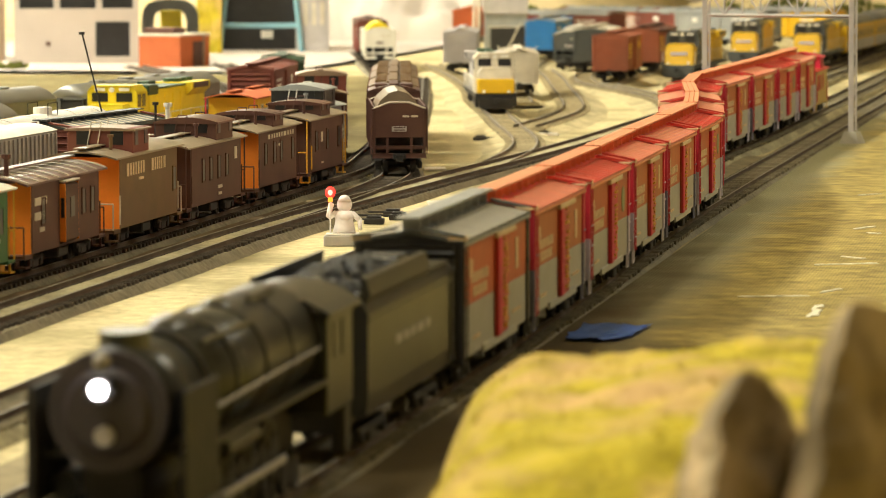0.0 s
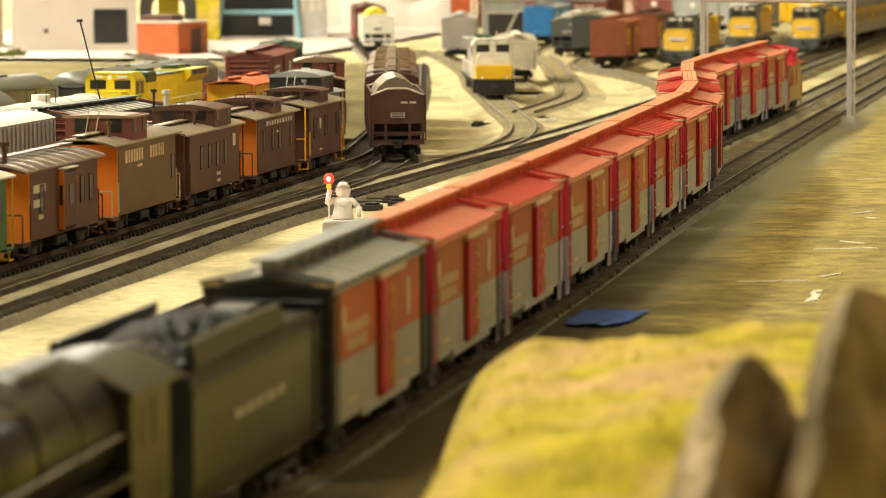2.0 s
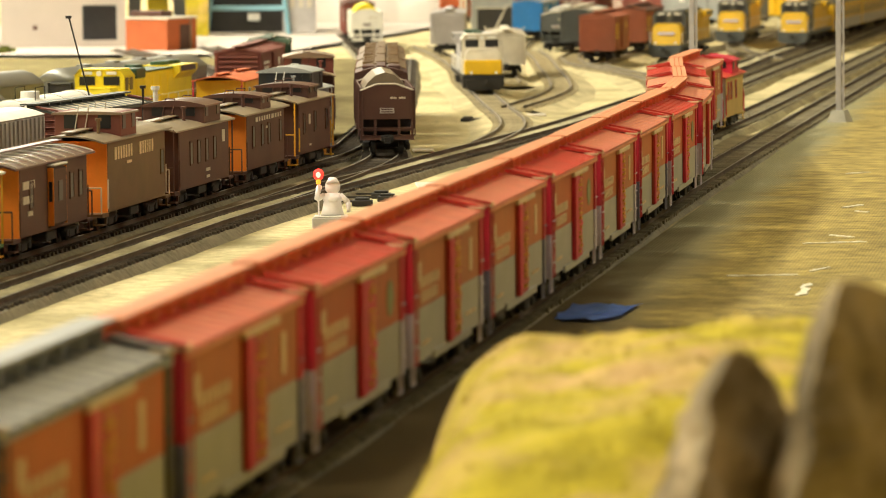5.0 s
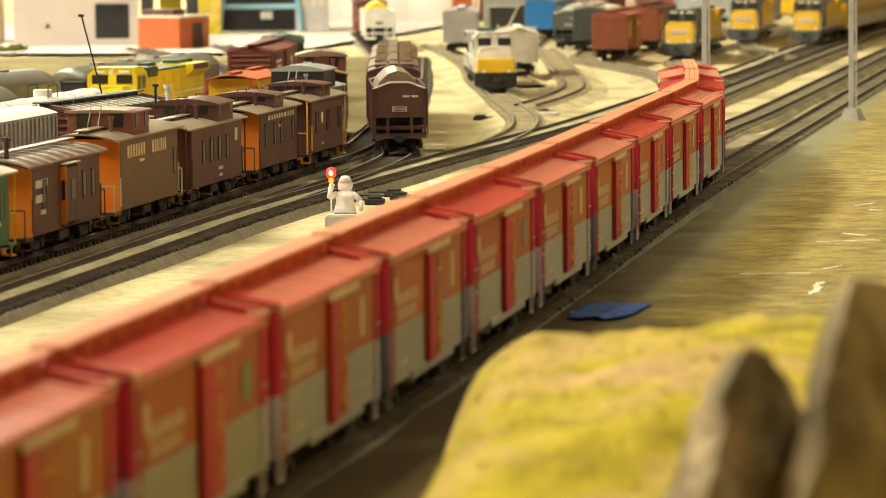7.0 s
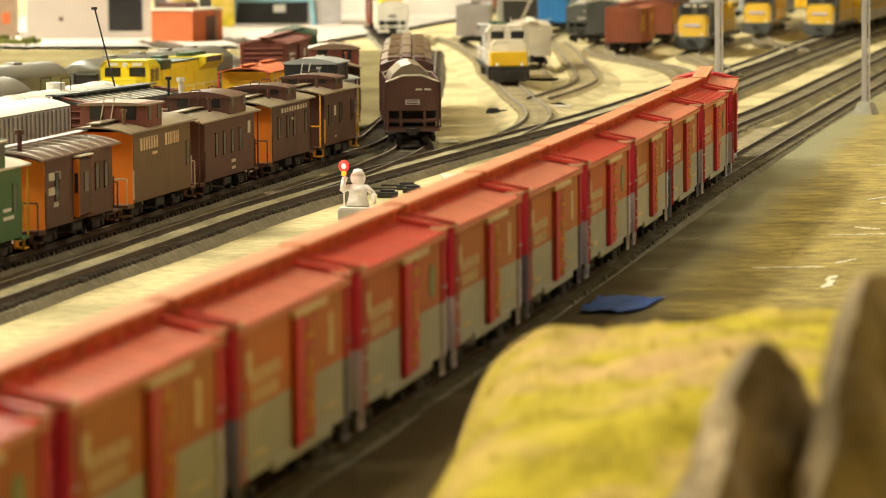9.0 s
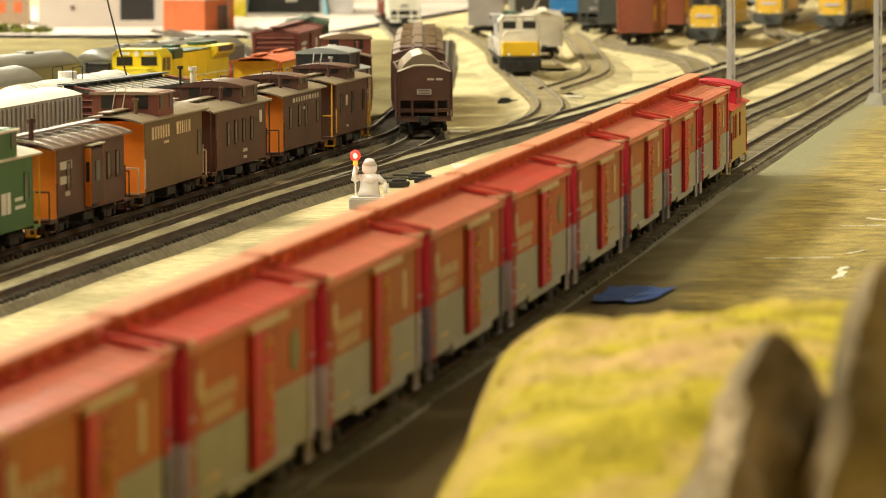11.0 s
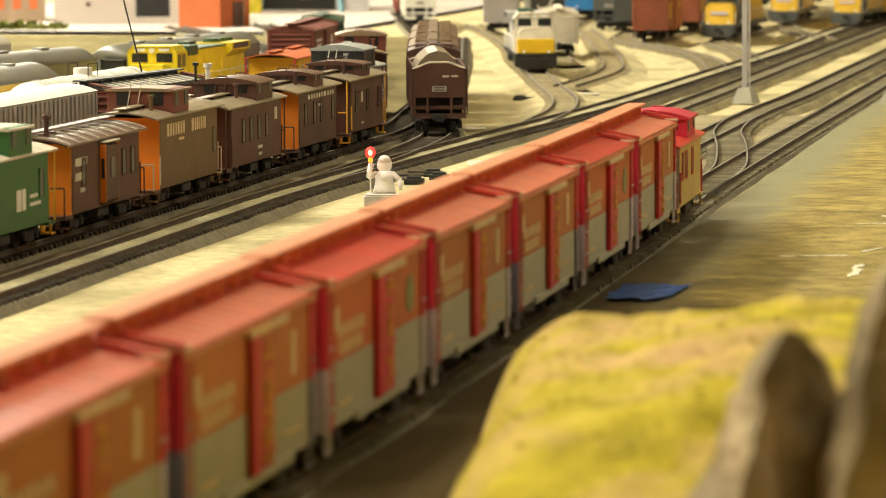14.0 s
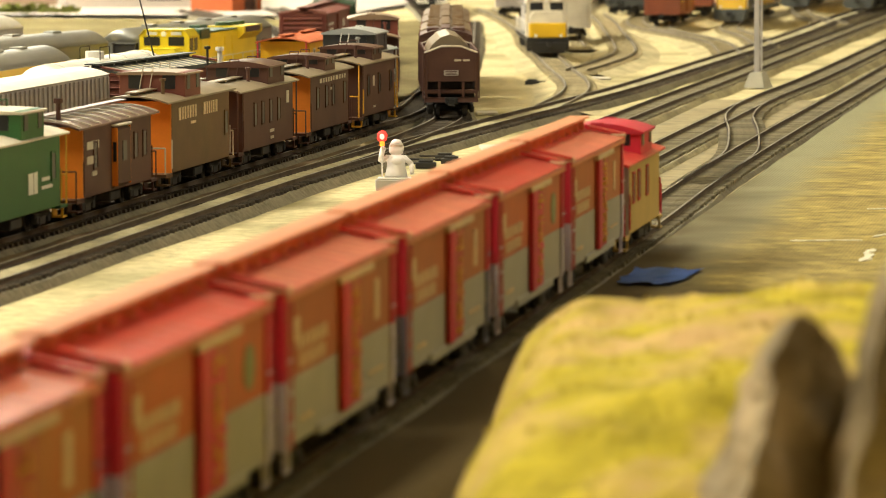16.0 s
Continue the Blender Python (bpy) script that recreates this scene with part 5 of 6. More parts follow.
# hopper string
put(covered_hopper("brown hopper car with a tan load", 0.135, BROWN, BROWN, 9, loaded=ROOF_TAN), HOPPER_TRACK, 1.112)
put(covered_hopper("short dark hopper car with pale hatches", 0.06, BROWN, BROWN, 5, hatches=True), HOPPER_TRACK, 1.222)
for y in (1.345, 1.495, 1.645):
    put(covered_hopper("oxide-red covered hopper car with dusty roof hatches", 0.135, OXIDE, TAN_BROWN, 9), HOPPER_TRACK, y)
put(covered_hopper("white hopper car with a yellow load", 0.14, WHITE, YELLOW, 9, loaded=YELLOW), HOPPER_TRACK, 3.105)
put(plain_box("weathered oxide-red box car", 0.16, OXIDE, BROWN), HOPPER_TRACK, 3.37)

# diesel siding
put(diesel("silver and yellow diesel engine", 0.215, GALV, ROOF_PALE, GREEN_DARK, ROOF_PALE, cab=ROOF_PALE, panel=YELLOW_ORANGE, low=BLACK), DIESEL_TRACK, 2.045)
lilac = plain_box("plain lilac-grey box car", 0.16, GALV, GALV, eave=0.0425)
lilac.matrix_basis = pose(-0.494, 2.95, 0, 0, 0, 8)
put(plain_box("plain pale grey box car", 0.13, ROOF_PALE, ROOF_PALE, eave=0.0375), YARD_K, 2.346)

# far yard
for y, roof in ((2.715, RUST), (2.995, BROWN)):
    put(plain_box("weathered orange-brown box car with a yellow door", 0.14, RUST, roof, letters=YELLOW_ORANGE), YARD_F, y)
put(plain_box("dark grey box car with a pale roof", 0.13, DARK_SLATE, ROOF_PALE), YARD_J, 2.998)
dark = covered_hopper("low dark hopper car with a snow-white load", 0.12, DARK_SLATE, DARK_SLATE, 9, loaded=WHITE)
dark.matrix_basis = pose(-0.404, 3.20, -0.006, 0, 0, 2)
put(plain_box("bright blue painted box car", 0.16, BLUE, SLATE), YARD_I, 3.447)
for y, line in ((2.822, YARD_G), (3.315, YARD_H)):
    put(diesel("yellow diesel engine with grey roof and grey pilot", 0.235, YELLOW_ORANGE, YELLOW_ORANGE, DARK_SLATE, DARK_SLATE, cab=DARK_SLATE, low=DARK_SLATE, stripe=BLUEGREY), line, y)
put(diesel("yellow passenger diesel engine with grey roof", 0.235, YELLOW_ORANGE, YELLOW_ORANGE, DARK_SLATE, DARK_SLATE, cab=DARK_SLATE, low=DARK_SLATE, stripe=BLUEGREY), FOURTH, 3.25)
for k in range(6):
    put(coach("yellow passenger car with silver roof", 0.29, YELLOW_ORANGE, STEEL, GALV), FOURTH, 3.53 + 0.30 * k)
for x, y, turn, paint, label in ((-0.668, 4.07, 6, BRICK_RED, "bright orange-red painted box car"), (-0.50, 3.86, 58, OXIDE, "oxide-red box car far in the yard"), (-0.47, 4.10, 60, RUST, "orange-brown box car far in the yard"), (-0.36, 4.03, 56, OXIDE, "oxide-red box car far in the yard"), (-0.30, 3.95, 52, SLATE, "grey box car far in the yard"), (-0.22, 4.1, 45, YELLOW_ORANGE, "yellow box car far in the yard")):
    b = plain_box(label, 0.16, paint, SLATE if paint is not BRICK_RED else BRICK_RED)
    b.matrix_basis = pose(x, y, 0, 0, 0, turn)


MARKS_XY = [
    (((0.0874, 0.4276), (0.1160, 0.4390)), 0.0024),
    (((0.0682, 0.2563), (0.0980, 0.2637)), 0.0016),
    (((0.1057, 0.1664), (0.1052, 0.2219)), 0.0022),
    (((0.1008, 0.2804), (0.1086, 0.3006)), 0.0015),
    (((0.0894, 0.6587), (0.0998, 0.6798)), 0.0018),
    (((0.0962, 0.4784), (0.1077, 0.4653)), 0.0016),
    (((0.0983, 0.6347), (0.1060, 0.6270)), 0.0018),
    (((0.0740, 0.9365), (0.0866, 0.9473)), 0.0015),
]


# ---- signal figure beside the track ----
def signal_figure():
    x, y = -0.161, 0.556
    base = thing("figure_base", "white slab under the signal figure", "base")
    part("slab", box(-0.0095, 0.0085, -0.006, 0.006, -0.0075, -0.0020, 0.0005), GALV, base)
    part("top_plate", box(-0.0085, 0.0085, -0.0055, 0.0055, -0.0020, -0.0012, 0.0003), WHITE, base)
    base.matrix_basis = pose(x, y, 0, 0, 0, 9)
    # plain doll: flat cut-out body with broad shoulders, round head with a cap, one raised arm
    bm = extrude([(-0.0050, -0.0012), (-0.0040, 0.0030), (-0.0036, 0.0062), (-0.0046, 0.0088), (-0.0030, 0.0102), (0.0044, 0.0102), (0.0060, 0.0086), (0.0050, 0.0060), (0.0058, 0.0028), (0.0066, -0.0012)], -0.0016, 0.0016)
    ball((0.0008, -0.0004, 0.0136), 0.0040, 1.0, 0.6, 1.0, bm)
    rod((0.0008, -0.0004, 0.0150), (0.0008, -0.0004, 0.0182), 0.0039, 14, bm, 0.0022)
    rod((-0.0034, -0.0004, 0.0094), (-0.0072, -0.0012, 0.0068), 0.0015, 8, bm)
    rod((-0.0072, -0.0012, 0.0068), (-0.0062, -0.0016, 0.0128), 0.0014, 8, bm)
    ball((-0.0060, -0.0016, 0.0132), 0.0017, bm=bm, sub=1)
    rod((0.0046, -0.0004, 0.0094), (0.0086, -0.0006, 0.0055), 0.0014, 8, bm)
    rod((0.0086, -0.0006, 0.0055), (0.0090, -0.0012, 0.0002), 0.0013, 8, bm, 0.0010)
    ball((0.0012, -0.0016, 0.0070), 0.0026, 1.3, 0.5, 0.8, bm)
    doll = tagged(smooth(mesh_object("doll", bm, DOLL_WHITE)), "plain white doll holding up a red signal lamp", "doll")
    doll.matrix_basis = pose(x, y, 0, -22, 0, 9)
    lamp = thing("signal_lamp", "small red and amber signal lamp, lit", "signal lamp")
    part("stem", rod((0, 0, -0.0012), (0, 0, 0.0148), 0.0004, 8), DOLL_WHITE, lamp)
    part("amber_lens", rod((0, 0, 0.0148), (0, 0, 0.0172), 0.0012, 12), LED_AMBER, lamp)
    part("red_lens", ball((0, 0, 0.0196), 0.0027, 1, 0.7, 1.15), LED_RED, lamp)
    part("lens_core", ball((0, -0.0014, 0.0196), 0.0013, 1, 0.7, 1.2), LED_CORE, lamp)
    lamp.matrix_basis = pose(x - 0.0058, y - 0.0026, 0, 0, 0, 9)


signal_figure()


# ---- signal bridge over the lines ----
def signal_bridge():
    g = thing("signal_bridge", "grey lattice signal bridge over two lines", "signal bridge")
    a, b = Vector((-0.0815, 1.566, 0)), Vector((0.0303, 1.527, 0))
    d = (b - a).normalized()
    for p in (a, b):
        base = bmesh.new()
        bmesh.ops.create_cone(base, cap_ends=True, segments=4, radius1=0.0118, radius2=0.0066, depth=0.0115)
        bmesh.ops.transform(base, matrix=pose(p.x, p.y, -0.0010, 0, 0, 45 - 17), verts=base.verts)
        part("footing", base, CONCRETE, g)
        bm = bmesh.new()
        q = p - d * 0.0010
        box(q.x - 0.0020, q.x + 0.0020, q.y - 0.0016, q.y + 0.0016, 0.004, 0.114, 0.0003, bm)
        q = p + d * 0.0028
        box(q.x - 0.0006, q.x + 0.0006, q.y - 0.0010, q.y + 0.0010, 0.006, 0.114, 0, bm)
        part("leg", bm, GALV, g)
        for k in range(14):
            z = 0.012 + k * 0.0074
            s = 1 if k % 2 else -1
            part("lattice_bar", rod(p + d * s * 0.0026 + Vector((0, 0, z)), p - d * s * 0.0026 + Vector((0, 0, z + 0.0074)), 0.0006, 5), GALV, g)
    for z in (0.0890, 0.1110):
        bm = rod(a + Vector((0, 0, z)), b + Vector((0, 0, z)), 0.0014, 4)
        part("chord", bm, GALV, g)
    n = 8
    for k in range(n):
        p, q = a.lerp(b, k / n), a.lerp(b, (k + 1) / n)
        lo, hi = (0.0890, 0.1110) if k % 2 else (0.1110, 0.0890)
        part("diagonal", rod(p + Vector((0, 0, lo)), q + Vector((0, 0, hi)), 0.0007, 5), GALV, g)
        part("upright", rod(q + Vector((0, 0, 0.0890)), q + Vector((0, 0, 0.1110)), 0.0006, 5), GALV, g)
    return g


signal_bridge()


# ---- masts and small track gear ----
def mast(label, x, y, z0, z1, r, mat, lean=0.0, cap=None):
    m = thing("mast", label, "mast")
    part("pole", rod((x, y, z0), (x - lean, y, z1), r, 8), mat, m)
    if cap:
        part("cap", rod((x - lean, y, z1 - cap), (x - lean, y, z1), cap * 1.1, 10), mat, m)
    return m


mast("white chimney-like mast with a flat cap", -0.2955, 0.74, -0.006, 0.0565, 0.0014, WHITE, cap=0.0022)
mast("dark pole with a cross cap", -0.3045, 0.748, -0.006, 0.0565, 0.0007, BLACK, cap=0.0016)
antenna = mast("thin leaning antenna wire beside the yellow engine", -0.3430, 0.83, -0.006, 0.0935, 0.0005, BLACK, lean=0.0250, cap=0.0016)
for x, y, turn in ((-0.257, 1.596, 8), (-0.174, 0.770, 186), (-0.174, 0.712, 186), (-0.166, 0.745, 186), (-0.232, 2.396, 20)):
    s = thing("switch_machine", "dark low switch machine beside the rails", "switch machine", "switch machines")
    part("case", box(-0.0055, 0.0055, -0.0035, 0.0035, -0.0076, -0.0045, 0.0004), UNDER, s)
    part("cover", box(-0.0040, 0.0040, -0.0025, 0.0025, -0.0045, -0.0032, 0.0004), BLACK, s)
    part("throw_rod", box(0.0050, 0.0260, -0.0006, 0.0006, -0.0056, -0.0046), UNDER, s)
    s.matrix_basis = pose(x, y, 0, 0, 0, turn)
for x, y, w, l in ((-0.224, 1.201, 0.014, 0.022), (-0.160, 0.851, 0.016, 0.045), (-0.182, 1.221, 0.018, 0.030), (-0.216, 1.673, 0.016, 0.02), (-0.125, 1.35, 0.018, 0.05)):
    s = tagged(mesh_object("paper_scrap", box(-w / 2, w / 2, -l / 2, l / 2, -0.0066, -0.0052, 0.0002), ROOF_PALE), "pale flat scrap of card on the sand", "card scrap", "card scraps")
    s.matrix_basis = pose(x, y, 0, 0, 0, 12)

# blue tape and white marks on the board
bm = bmesh.new()
grid = [[bm.verts.new((0.021 + (0.021 + 0.006 * j / 6) * i / 8 + 0.0030 * noise.noise((i * 0.9, j * 0.8, 7)), 0.062 + 0.056 * j / 6 + 0.009 * noise.noise((i * 1.3, j, 2)),
                       -0.0030 + 0.0010 * noise.noise((i * 1.1, j * 1.1, 1)))) for i in range(9)] for j in range(7)]
for j in range(6):
    for i in range(8):
        bm.faces.new((grid[j][i], grid[j][i + 1], grid[j + 1][i + 1], grid[j + 1][i]))
bmesh.ops.solidify(bm, geom=list(bm.faces), thickness=0.0004)
tagged(mesh_object("masking_tape", bm, TAPE), "crumpled strip of blue masking tape beside the rails", "tape")


def mark(points, width, label="thin white scratch on the board"):
    bm = bmesh.new()
    rng = random.Random(int(points[0][1] * 1e4))
    last = None
    (xa, ya), (xb, yb) = points
    n = 12
    d = Vector((xb - xa, yb - ya)).normalized()
    for i in range(n + 1):
        k = i / n
        w = width * rng.uniform(0.3, 1.0) * (0.4 if i in (0, n) else 1)
        off = width * rng.uniform(-0.5, 0.5)
        x, y = xa + (xb - xa) * k - d.y * off, ya + (yb - ya) * k + d.x * off
        pair = [bm.verts.new((x + s * d.y * w, y - s * d.x * w, z)) for z in (-0.0036, -0.0050) for s in (1, -1)]
        if last:
            for i, j in ((0, 1), (2, 0), (1, 3)):
                bm.faces.new((last[i], pair[i], pair[j], last[j]))
        last = pair
    bmesh.ops.recalc_face_normals(bm, faces=bm.faces)
    return tagged(mesh_object("chalk_mark", bm, CHALK), label, "chalk mark", "chalk marks")


for pts, w in MARKS_XY:
    mark(pts, w * 1.15)


# ---- buildings behind the yard ----
def white_building():
    b = thing("building", "pale plastered building with a dark square window", "building")
    w = 0.074
    # front wall with real openings: piers and lintels round them
    part("wall", box(-w, 0.022, 0, 0.006, -0.006, 0.062), PLASTER, b)
    part("wall", box(0.064, w, 0, 0.006, -0.006, 0.062), PLASTER, b)
    part("wall", box(0.022, 0.064, 0, 0.006, 0.047, 0.062), PLASTER, b)
    part("wall", box(0.022, 0.064, 0, 0.006, -0.006, 0.005), PLASTER, b)
    for x in (-w, -0.026, 0.024, w - 0.006):
        part("pier", box(x, x + 0.006, 0, 0.006, 0.0621, 0.085), PLASTER, b)
    part("wall", box(-w, w, 0, 0.006, 0.0851, 0.15), PLASTER, b)
    for s in (-w, w - 0.006):
        part("side_wall", box(s, s + 0.006, 0.0061, 0.12, -0.006, 0.15), PLASTER, b)
    part("rear_wall", box(-w, w, 0.1201, 0.126, -0.006, 0.15), PLASTER, b)
    part("roof", box(-w - 0.002, w + 0.002, -0.002, 0.128, 0.1501, 0.154, 0.0005), CONCRETE, b)
    for x0, x1, z0, z1 in ((0.022, 0.064, 0.005, 0.047), (-w + 0.006, -0.026, 0.0622, 0.085), (-0.020, 0.024, 0.0622, 0.085), (0.030, w - 0.006, 0.0622, 0.085)):
        win = part("window", box(x0, x1, 0.003, 0.004, z0, z1), WINDOW, b)
        f = box(x0, x0 + 0.0012, 0.001, 0.003, z0, z1)
        box(x1 - 0.0012, x1, 0.001, 0.003, z0, z1, 0, f)
        box(x0 + 0.0012, x1 - 0.0012, 0.001, 0.003, z1 - 0.0012, z1, 0, f)
        part("frame", f, SLATE, win)
    part("vent", box(-0.036, -0.031, -0.001, 0, 0.018, 0.023, 0.0003), BROWN, b)
    b.matrix_basis = pose(-1.005, 3.235, 0, 0, 0, 14.5)


white_building()


def brick_block():
    b = thing("shed", "low orange-red shed with a pale flat roof", "shed")
    part("wall", box(-0.055, 0, 0, 0.070, -0.006, 0.0325, 0.0004), BRICK_RED, b)
    part("roof", box(-0.056, 0.001, -0.001, 0.071, 0.0325, 0.0350, 0.0004), ROOF_PALE, b)
    part("door", box(0, 0.0006, 0.030, 0.052, -0.006, 0.026), BROWN, b)
    part("post", box(0, 0.0010, 0.0535, 0.0565, -0.006, 0.0325), ROOF_BROWN, b)
    b.matrix_basis = pose(-0.848, 3.105, 0, 0, 0, -16)
    c = thing("crate", "brown flat crate on the shed roof", "crate")
    part("board", box(-0.055, -0.015, 0.012, 0.040, 0.0352, 0.0420, 0.0005), BROWN, c)
    c.matrix_basis = pose(-0.848, 3.105, 0, 0, 0, -16)


brick_block()


def portal(x, y, turn):
    p = thing("portal_frame", "dark blue-grey rounded portal frame", "portal")
    outer, inner = [], []
    bm = bmesh.new()
    n = 14
    for yy in (0, 0.02):
        for k in range(n + 1):
            a = math.pi * k / n
            outer.append(bm.verts.new((-0.035 * math.copysign(abs(math.cos(a)) ** 0.6, math.cos(a)), yy, 0.040 + 0.030 * math.sin(a) ** 0.7)))
            inner.append(bm.verts.new((-0.020 * math.copysign(abs(math.cos(a)) ** 0.6, math.cos(a)), yy, 0.040 + 0.017 * math.sin(a) ** 0.7)))
    m = n + 1
    for k in range(n):
        bm.faces.new((outer[k], outer[k + 1], inner[k + 1], inner[k]))
        bm.faces.new((outer[m + k + 1], outer[m + k], inner[m + k], inner[m + k + 1]))
        bm.faces.new((outer[k + 1], outer[k], outer[m + k], outer[m + k + 1]))
        bm.faces.new((inner[k], inner[k + 1], inner[m + k + 1], inner[m + k]))
    part("arch", bm, DARK_SLATE, p)
    for s in (-1, 1):
        part("leg", box(s * 0.020, s * 0.035, 0, 0.02, -0.006, 0.040), DARK_SLATE, p)
    part("cab", box(-0.012, 0.014, 0.021, 0.05, -0.006, 0.056, 0.001), YELLOW, p)
    p.matrix_basis = pose(x, y, 0, 0, 0, turn)


portal(-0.935, 3.42, 13)


def blue_gantry():
    g = thing("gantry_crane", "pale blue gantry crane on splayed legs", "gantry crane")
    for y in (0, 0.075):
        for s in (-1, 1):
            part("leg", rod((s * 0.054, y, -0.006), (s * 0.040, y, 0.12), 0.0032, 4), TEAL, g)
        part("cross_beam", box(-0.052, 0.052, y - 0.002, y + 0.002, 0.028, 0.033, 0.0005), TEAL, g)
        part("top_beam", box(-0.048, 0.048, y - 0.003, y + 0.003, 0.118, 0.126, 0.0005), TEAL, g)
    for s in (-1, 1):
        part("runner", box(s * 0.040 - 0.002, s * 0.040 + 0.002, 0.0035, 0.0715, 0.112, 0.1175, 0.0005), TEAL, g)
    g.matrix_basis = pose(-0.885, 3.715, 0, 0, 0, 12)
    h = thing("engine_house", "grey shed with a black sheet for its dark opening and a white sign", "engine house")
    # black sheet in place of the shade inside the open front
    part("dark_opening", box(-0.052, 0.046, 0.11, 0.12, -0.006, 0.14), BLACK, h)
    part("sign", box(0.000, 0.016, 0.1075, 0.1095, 0.012, 0.022, 0.0004), WHITE, h)
    part("side_wall", box(0.0461, 0.090, 0.080, 0.20, -0.006, 0.14), GALV, h)
    for k in range(3):
        part("side_window", box(0.056 + k * 0.011, 0.062 + k * 0.011, 0.0793, 0.0799, 0.030, 0.060), ROOF_PALE, h)
    part("left_wall", box(-0.070, -0.0521, 0.09, 0.20, -0.006, 0.14), SLATE, h)
    part("roof", box(-0.075, 0.095, 0.075, 0.205, 0.1401, 0.146, 0.0006), SLATE, h)
    h.matrix_basis = pose(-0.885, 3.715, 0, 0, 0, 12)
    o = thing("shed", "olive-yellow shed of plain boards", "shed")
    part("wall", box(-0.012, 0.02, 0, 0.06, -0.006, 0.12, 0.0004), TURF, o)
    part("roof", box(-0.014, 0.022, -0.002, 0.062, 0.12, 0.124, 0.0004), ROOF_PALE, o)
    o.matrix_basis = pose(-0.945, 3.66, 0, 0, 0, 12)
    n = thing("building", "pinkish brick building with small windows", "building")
    part("wall", box(-0.12, 0, 0, 0.12, -0.006, 0.15), ROOF_BROWN, n)
    for k in range(5):
        for j in range(3):
            part("window", box(-0.018 - k * 0.02, -0.008 - k * 0.02, -0.0006, 0, 0.012 + j * 0.03, 0.026 + j * 0.03), BRICK_RED, n)
    part("roof", box(-0.122, 0.002, -0.002, 0.122, 0.15, 0.154, 0.0005), SLATE, n)
    n.matrix_basis = pose(-1.118, 3.32, 0, 0, 0, 15)


blue_gantry()


def coaling_tower():
    c = thing("tower", "grey tower on a dark base beside the yard", "tower")
    part("upper_body", box(-0.024, 0.034, 0, 0.06, 0.046, 0.16, 0.0006), GALV, c)
    part("base", box(-0.022, 0.033, 0.006, 0.056, -0.006, 0.0459, 0.0006), SLATE, c)
    part("gate", box(-0.015, 0.030, 0.0052, 0.0059, -0.006, 0.030), BLACK, c)
    part("gate_bar", box(-0.018, 0.022, 0.0040, 0.0051, 0.0285, 0.0300), ROOF_PALE, c)
    part("roof", box(-0.026, 0.036, -0.002, 0.062, 0.1601, 0.166, 0.0006), SLATE, c)
    for x in (-0.036, -0.030):
        part("post", rod((x, -0.004, -0.006), (x, -0.004, 0.13), 0.0022, 6), ROOF_PALE, c)
    part("brace", rod((0.008, -0.003, 0.002), (0.024, -0.003, 0.034), 0.001, 5), ROOF_PALE, c)
    c.matrix_basis = pose(-0.572, 3.742, 0, 0, 0, 10)


coaling_tower()


def mound(name, x0, x1, y0, y1, height, mat, label, category, nx=36, ny=24, seed=0.0, power=0.6, kind=""):
    bm = bmesh.new()
    rows = []
    for j in range(ny + 1):
        row = []
        for i in range(nx + 1):
            u, v = 2 * i / nx - 1, 2 * j / ny - 1
            f = max(0.0, (1 - u ** 4) * (1 - v ** 4)) ** power
            z = -0.009 + height * f * (0.75 + 0.5 * noise.fractal((u * 2.5 + seed, v * 2.5, seed), 0.8, 2.0, 5))
            row.append(bm.verts.new((x0 + (x1 - x0) * i / nx, y0 + (y1 - y0) * j / ny, z)))
        rows.append(row)
    for j in range(ny):
        for i in range(nx):
            bm.faces.new((rows[j][i], rows[j][i + 1], rows[j + 1][i + 1], rows[j + 1][i]))
    return tagged(smooth(mesh_object(name, bm, mat)), label, category, kind=kind)


mound("hill", -1.05, -0.70, 4.25, 4.75, 0.10, PLASTER, "bright pale mound behind the yard", "hill", seed=3.0)
mound("hill", -0.62, 1.3, 5.6, 7.2, 0.10, HILL, "sand-coloured hill at the back of the layout", "hill", seed=8.0)
mound("hill", -2.4, -0.66, 5.2, 7.2, 0.16, HILL, "sand-coloured hill at the back of the layout", "hill", seed=1.0)


def shrub_row(x0, x1, y, height, count, label, seed):
    """Many small leaf clumps along a line."""
    rng = random.Random(seed)
    s = thing("hedge", label, "hedge")
    bm = bmesh.new()
    for _ in range(count):
        u = rng.random()
        z = height * rng.random() ** 1.3 * (0.6 + 0.4 * math.sin(u * 9 + seed) ** 2)
        c = Vector((x0 + (x1 - x0) * u, y + rng.uniform(-0.03, 0.03), -0.006 + z))
        for _ in range(4):
            d = Vector((rng.gauss(0, 1), rng.gauss(0, 1), rng.gauss(0, 1))).normalized() * 0.006
            e = d.cross(Vector((rng.gauss(0, 1), rng.gauss(0, 1), rng.gauss(0, 1)))).normalized() * 0.004
            bm.faces.new([bm.verts.new(c + q) for q in (d, e, -d, -e)])
    tagged(part("leaves", bm, BUSH, s), kind="stuff")
    bm = bmesh.new()
    for k in range(12):
        x = x0 + (x1 - x0) * (k + 0.5) / 12
        rod((x, y, -0.008), (x + rng.uniform(-0.006, 0.006), y, height * 0.7), 0.0012, 5, bm, 0.0004)
    part("stems", bm, BROWN, s)


shrub_row(-0.775, -0.600, 5.28, 0.034, 700, "olive-green hedge behind the yard", 1)
shrub_row(-0.45, -0.10, 5.45, 0.045, 700, "olive-green bushes along the back", 2)
shrub_row(0.05, 0.45, 5.3, 0.05, 700, "dark green bushes along the back", 3)
